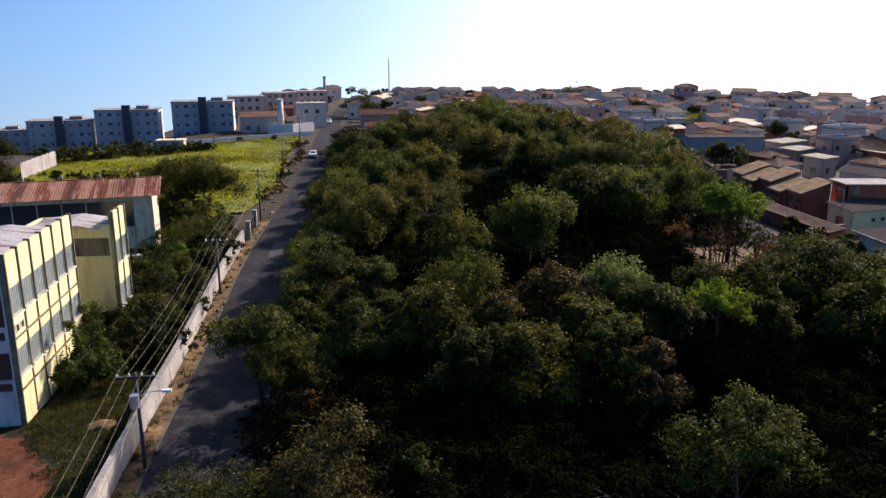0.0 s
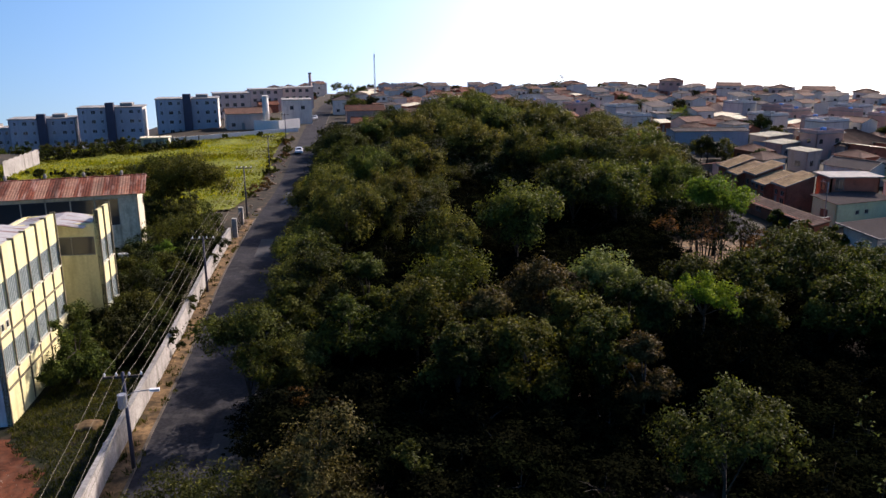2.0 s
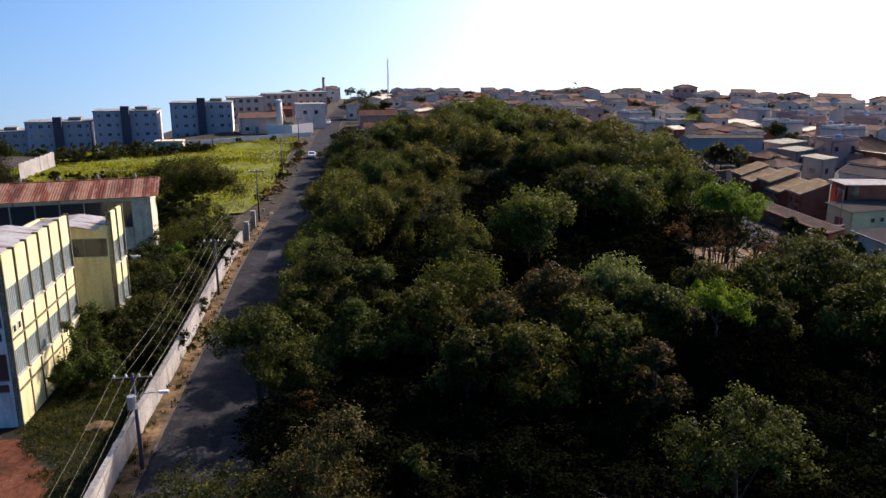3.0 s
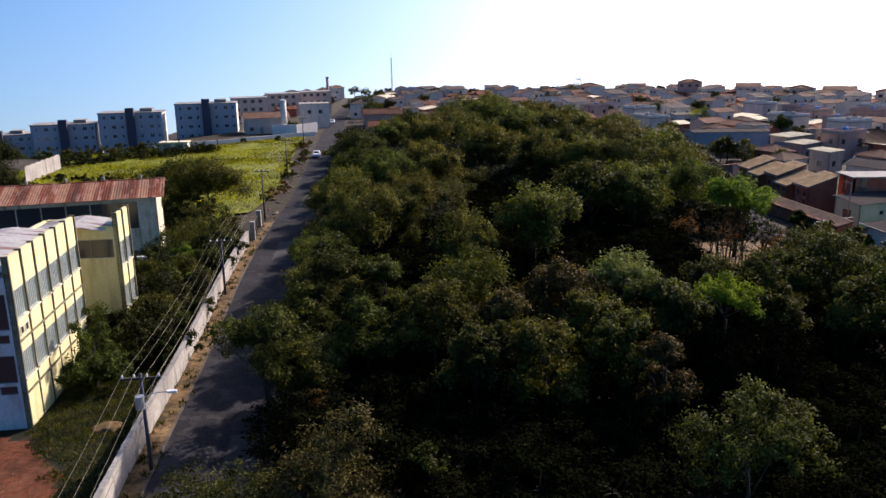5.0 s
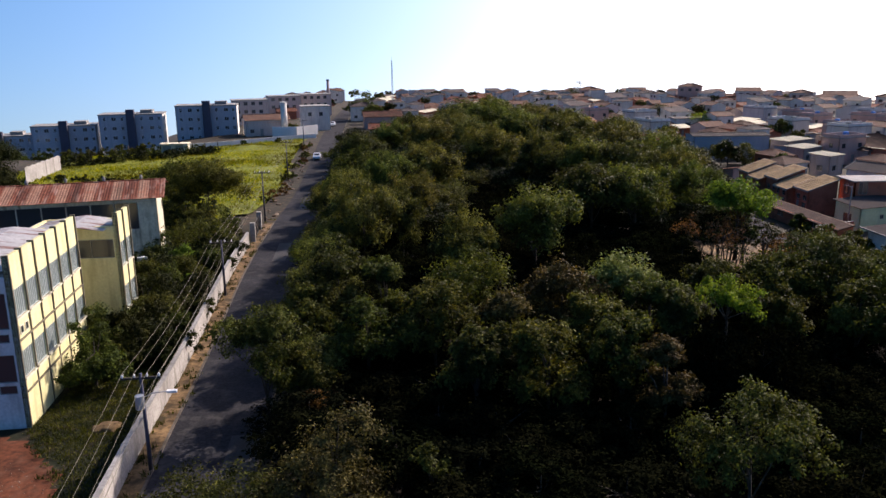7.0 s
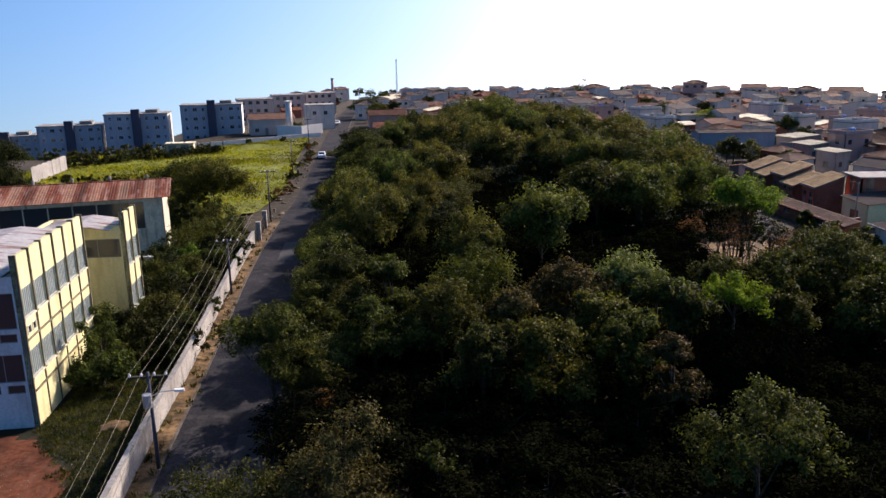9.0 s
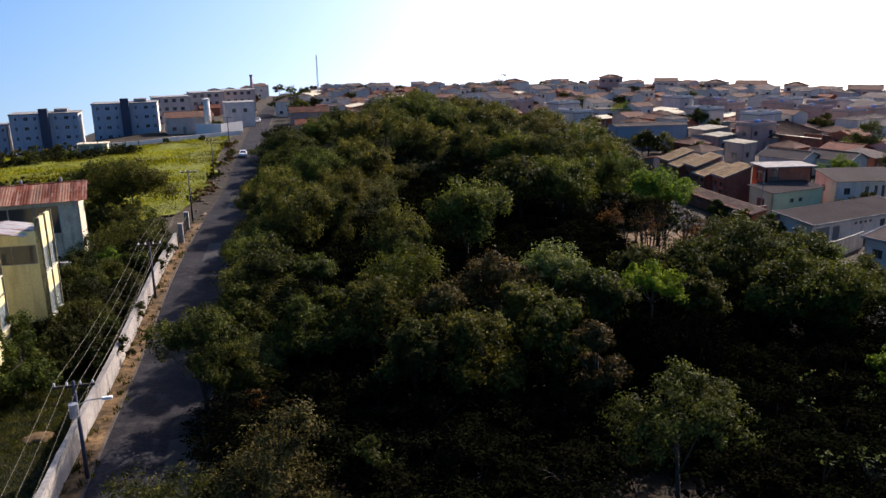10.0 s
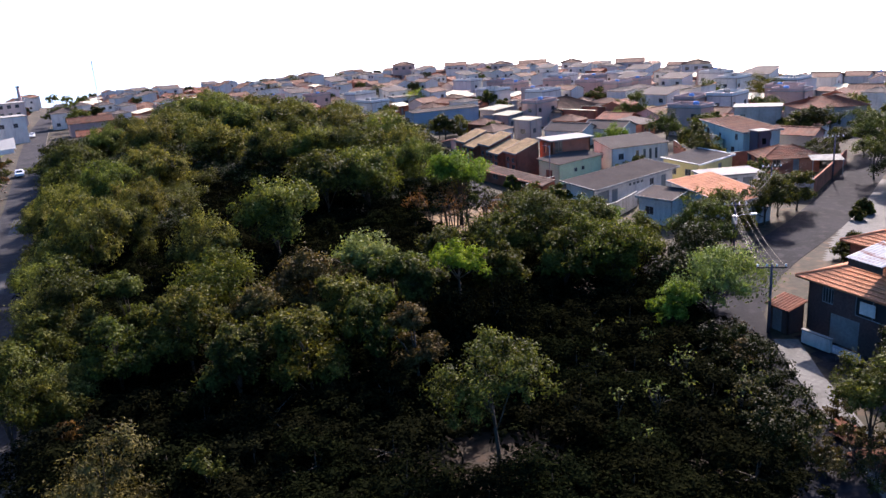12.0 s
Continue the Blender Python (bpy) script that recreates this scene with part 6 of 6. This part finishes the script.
def car(label, at, paint):
    ob = thing("car", label, "car", at=at)
    prof = [(-2.0, 0.35), (-2.05, 0.75), (-1.9, 0.95), (-1.25, 1.0), (-0.65, 1.42), (0.7, 1.46), (1.35, 1.0), (1.95, 0.88), (2.05, 0.6), (2.0, 0.35)]
    bm = bmesh.new()
    rows = []
    for y, k in ((-0.84, 0.96), (-0.78, 1.0), (0.78, 1.0), (0.84, 0.96)):
        rows.append([bm.verts.new((x, y * (1.0 if z < 1.02 else 0.84), 0.3 + (z - 0.3) * (k if z > 0.5 else 1.0))) for x, z in prof])
    for r, s in zip(rows, rows[1:]):
        for i in range(len(prof)):
            j = (i + 1) % len(prof)
            bm.faces.new((r[i], r[j], s[j], s[i]))
    bm.faces.new(rows[0][::-1])
    bm.faces.new(rows[-1])
    part("body", bm, paint, ob)
    for x0, x1, z0, z1, n in ((-1.22, -0.70, 1.03, 1.38, "rear_window"), (0.74, 1.30, 1.03, 1.40, "windscreen")):
        bm = bmesh.new()
        lo, hi = (x0, x1) if n == "rear_window" else (x1, x0)
        q = [(lo - (0.03 if n == "rear_window" else -0.03), -0.62, z0), (lo - (0.03 if n == "rear_window" else -0.03), 0.62, z0), (hi - (0.03 if n == "rear_window" else -0.03), 0.56, z1), (hi - (0.03 if n == "rear_window" else -0.03), -0.56, z1)]
        f = [bm.verts.new(p) for p in q]
        k = [bm.verts.new((p[0], p[1], p[2] + 0.02)) for p in q]
        bm.faces.new(f)
        bm.faces.new(k[::-1])
        for i in range(4):
            bm.faces.new((f[i], f[(i + 1) % 4], k[(i + 1) % 4], k[i]))
        part(n, bm, M_GLASS, ob)
    for y in (-0.80, 0.76):
        part("side_window", box_bm(-0.62, 0.68, y, y + 0.04, 1.05, 1.36), M_GLASS, ob)
    for x in (-1.28, 1.28):
        for y in (-0.78, 0.78):
            w = part("wheel", tube(bmesh.new(), [(x, y - 0.1, 0.31), (x, y + 0.1, 0.31)], [0.31, 0.31], 16), M_DARKSTEEL, ob, "black tyre")
            part("rim", tube(bmesh.new(), [(x, y - 0.11, 0.31), (x, y + 0.11, 0.31)], [0.18, 0.18], 12), M_STEEL, w)
    for y in (-0.6, 0.6):
        part("headlight", box_bm(1.98, 2.06, y - 0.18, y + 0.18, 0.62, 0.76), M_WHITEFRAME, ob, "clear headlight")
        part("tail_light", box_bm(-2.07, -1.99, y - 0.16, y + 0.16, 0.66, 0.84), M_TILE, ob, "red tail light")
    return ob


M_CARWHITE = surface("car_white", (0.75, 0.75, 0.76), 0.25, 6, 0.5, 0.04, bump=0)
M_CARGREY = surface("car_grey", (0.18, 0.19, 0.21), 0.25, 6, 0.5, 0.04, bump=0)
car("white hatchback car driving down the road", pose(-30.4, 178.4, 0.03, 0, 0, 277), M_CARWHITE)
car("white car parked at the top of the road", pose(-39.0, 263.5, 0.03, 0, 0, 276), M_CARWHITE)
car("dark grey car parked at the top of the road", pose(-42.6, 275.0, 0.03, 0, 0, 276), M_CARGREY)

# ---- side street ----
SIDE = [(40.9, 41.6, 5.6), (50.2, 56.6, 6.2), (65.0, 68.0, 6.5), (86.0, 79.0, 6.5), (112.0, 92.0, 6.5)]
for i, (x, y, h) in enumerate(SIDE):
    power_pole(pose(x, y, 0, 0, 0, -30), h, i == 1)
for dx, dz in ((-0.8, 0.0), (-0.3, 0.0), (0.3, 0.0), (0.8, 0.0), (0.1, -1.2), (0.1, -1.6)):
    for (x0, y0, h0), (x1, y1, h1) in zip(SIDE[:-1], SIDE[1:]):
        pts = [(x0 + (x1 - x0) * k / 8 + dx * 0.86, y0 + (y1 - y0) * k / 8 - dx * 0.5, h0 + (h1 - h0) * k / 8 + dz - 0.5 * k / 2 * (1 - k / 8)) for k in range(9)]
        tagged(part("power_line", tube(bmesh.new(), pts, [0.009] * 9, 5), M_CABLE), "thin sagging power cable above the side street", "cable", "street cables")
board = thing("wall_board", "blank white board fixed to the corner house wall", "sign", at=pose(43.50, 35.2, 3.5, 0, 0, 273))
part("panel", box_bm(-0.6, 0.6, -0.05, 0.0, -0.45, 0.45), M_WHITE, board)
crate = thing("low_wall", "low white wall before the corner house", "wall", at=pose(41.7, 37.7, 0.12, 0, 0, 275))
part("panel", box_bm(-1.2, 1.2, -0.12, 0.12, 0, 1.0), M_WHITE, crate)
part("coping", box_bm(-1.25, 1.25, -0.16, 0.16, 1.0, 1.07), M_CONCRETE, crate)
sign = thing("street_sign", "pale sign with a row of unreadable bars", "sign", at=pose(41.2, 34.6, 0.12, 0, 0, 275))
for x in (-0.8, 0.8):
    part("leg", box_bm(x - 0.04, x + 0.04, -0.03, 0.03, 0, 1.1), M_DARKSTEEL, sign)
part("panel", box_bm(-1.1, 1.1, -0.07, -0.03, 0.5, 1.1), M_BLUEGREY, sign)
for i in range(9):
    part("bar", box_bm(-1.0 + 0.22 * i, -0.86 + 0.22 * i, -0.085, -0.07, 0.66, 0.9), M_WHITE, sign)

# ---- yard walls between the houses ----
for name, words, mat, pts, h in (
        ("yard_wall", "white-washed yard wall beside the lane", M_WHITEWALL, [(47.2, 77.6), (51.0, 79.0), (56.4, 82.6)], 1.9),
        ("yard_wall", "red brick yard wall between houses", M_BRICK, [(47.0, 96.5), (53.0, 99.0)], 1.8),
        ("yard_wall", "red brick yard wall behind the white house", M_BRICK, [(80.5, 104.5), (84.5, 113.0)], 2.2),
        ("yard_wall", "red brick yard wall beside the aqua house", M_BRICK, [(80.0, 97.0), (86.0, 96.0)], 2.2),
        ("yard_wall", "bare rendered yard wall beside the yellow house", M_RENDER, [(66.0, 90.5), (66.5, 99.0), (70.0, 103.0)], 2.0),
        ("yard_wall", "white-washed yard wall of the orange-roofed house", M_WHITEWALL, [(55.0, 66.0), (64.5, 67.5)], 1.6)):
    line = fine(pts, 2.5)
    w = thing(name, words, "wall", kind="structure")
    part("wall", ribbon(bmesh.new(), line, offset(line, 0.18), -0.1, h), mat, w)
    part("coping", ribbon(bmesh.new(), offset(line, -0.03), offset(line, 0.21), h, h + 0.06), M_CONCRETE, w)
post = thing("street_post", "slender pale street post beside the green house", "post", at=pose(53.2, 100.6, 0))
part("pole", tube(bmesh.new(), [(0, 0, -0.2), (0, 0, 6.2)], [0.08, 0.06], 8), M_CONCRETE, post, smooth=True)
part("bracket", tube(bmesh.new(), [(0, 0, 6.0), (-0.6, 0, 6.3), (-1.2, 0, 6.35)], [0.03, 0.03, 0.03], 6), M_STEEL, post)

# ---- outbuildings among the far houses ----
small = []
for i in range(5):
    small.append(house("outbuilding", "small lean-to outbuilding beside a house", pose(0, 0, -300), rng.uniform(3, 5.5), rng.uniform(2.8, 4), rng.uniform(2.2, 2.8), ("shed", "flat", "shed", "gable", "shed")[i],
                       (M_BRICK, M_WHITE, M_RENDER, M_PINK, M_BLUEGREY)[i], (M_SHEET, M_FIBRO, M_TILE, M_TILE, M_ROWTILE)[i], 0.6, 0.3, {"f": [(0.8, 1.7, 0.0, 2.0)]}, category="outbuilding", group="outbuildings", pitch=0.6))
done = set()
n = 0
for k in range(900):
    p, q = rng.choice(taken)
    a = rng.uniform(0, 360)
    x, y = p + 6.6 * math.cos(a), q + 6.6 * math.sin(a)
    if math.hypot(x, y) > 300 or y < 130 or inside((x, y), WOOD) or x < 46 or any(math.hypot(x - u, y - v) < 5.4 for u, v in taken):
        continue
    taken.append((x, y))
    ob = small[n % 5]
    m = on_land(x, y, rng.choice((0, 90, 180, 270)) + 25)
    if n % 5 in done:
        copy_thing(ob, m)
    else:
        done.add(n % 5)
        ob.matrix_basis = m
    n += 1
    if n >= 75:
        break

# ---- yard grass, litter and the sandy heap ----
g = np.random.default_rng(33)
P = []
while len(P) < 30000:
    y = g.uniform(24, 62)
    x = g.uniform(-31 if y < 44 else -27.5, -18.6 - 0.11 * (y - 38))
    bare = 2.2 * noise.noise((x * 0.35, y * 0.35, 4.0)) + 1.2 * noise.noise((x * 1.1, y * 1.1, 7.0))
    edge = -21.2 - 0.23 * (y - 34) if y < 40 else -22.6 - 0.97 * (y - 40)
    if y < 45 and x < edge + (bare - 0.5) * 1.1 and not (y < 33.5 and bare > 0.1 and x > -28):
        continue
    P.append((x, y, 0.26 if y < 45 and x < edge else 0.1))
P = np.array(P)
n = len(P)
a = g.uniform(0, 2 * np.pi, n)
w = g.uniform(0.02, 0.05, n)
hh = g.uniform(0.06, 0.24, n)
dx, dy, lx, ly = np.cos(a) * w, np.sin(a) * w, g.normal(0, 0.08, n), g.normal(0, 0.08, n)
V = np.stack([np.stack([P[:, 0] - dx, P[:, 1] - dy, P[:, 2]], 1), np.stack([P[:, 0] + dx, P[:, 1] + dy, P[:, 2]], 1),
              np.stack([P[:, 0] + lx, P[:, 1] + ly, P[:, 2] + hh], 1)], 1).reshape(-1, 3)
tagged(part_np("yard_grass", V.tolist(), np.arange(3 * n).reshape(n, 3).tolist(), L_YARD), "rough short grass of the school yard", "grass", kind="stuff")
V, F = [], []
for k in range(1500):
    y = g.normal(35.5, 2.2)
    x = g.normal(-26.5, 2.2)
    if x > -22.2 or y > 44:
        continue
    r = 0.015 + 0.05 * g.random() ** 3
    o = len(V)
    V += [(x - r, y - r * 0.6, 0.2), (x + r, y - r * 0.5, 0.2), (x + r * 0.7, y + r, 0.2), (x - r * 0.6, y + r * 0.8, 0.2), (x, y, 0.22 + r)]
    F += [(o, o + 1, o + 4), (o + 1, o + 2, o + 4), (o + 2, o + 3, o + 4), (o + 3, o, o + 4)]
tagged(part_np("litter", V, F, M_RUBBLE), "small pale stones and litter on the red soil", "litter", kind="stuff")
bm = bmesh.new()
bmesh.ops.create_icosphere(bm, subdivisions=3, radius=1.0)
for v in bm.verts:
    k = 1 + 0.35 * noise.noise(v.co * 1.7)
    v.co = Vector((v.co.x * 1.0 * k, v.co.y * 0.8 * k, v.co.z * 0.32 * k))
heap = part("sand_mound", bm, M_PAVE, smooth=True)
heap.matrix_basis = pose(-22.4, 45.9, 0.05)
tagged(heap, "low heap of pale sand on the yard grass", "sand heap")
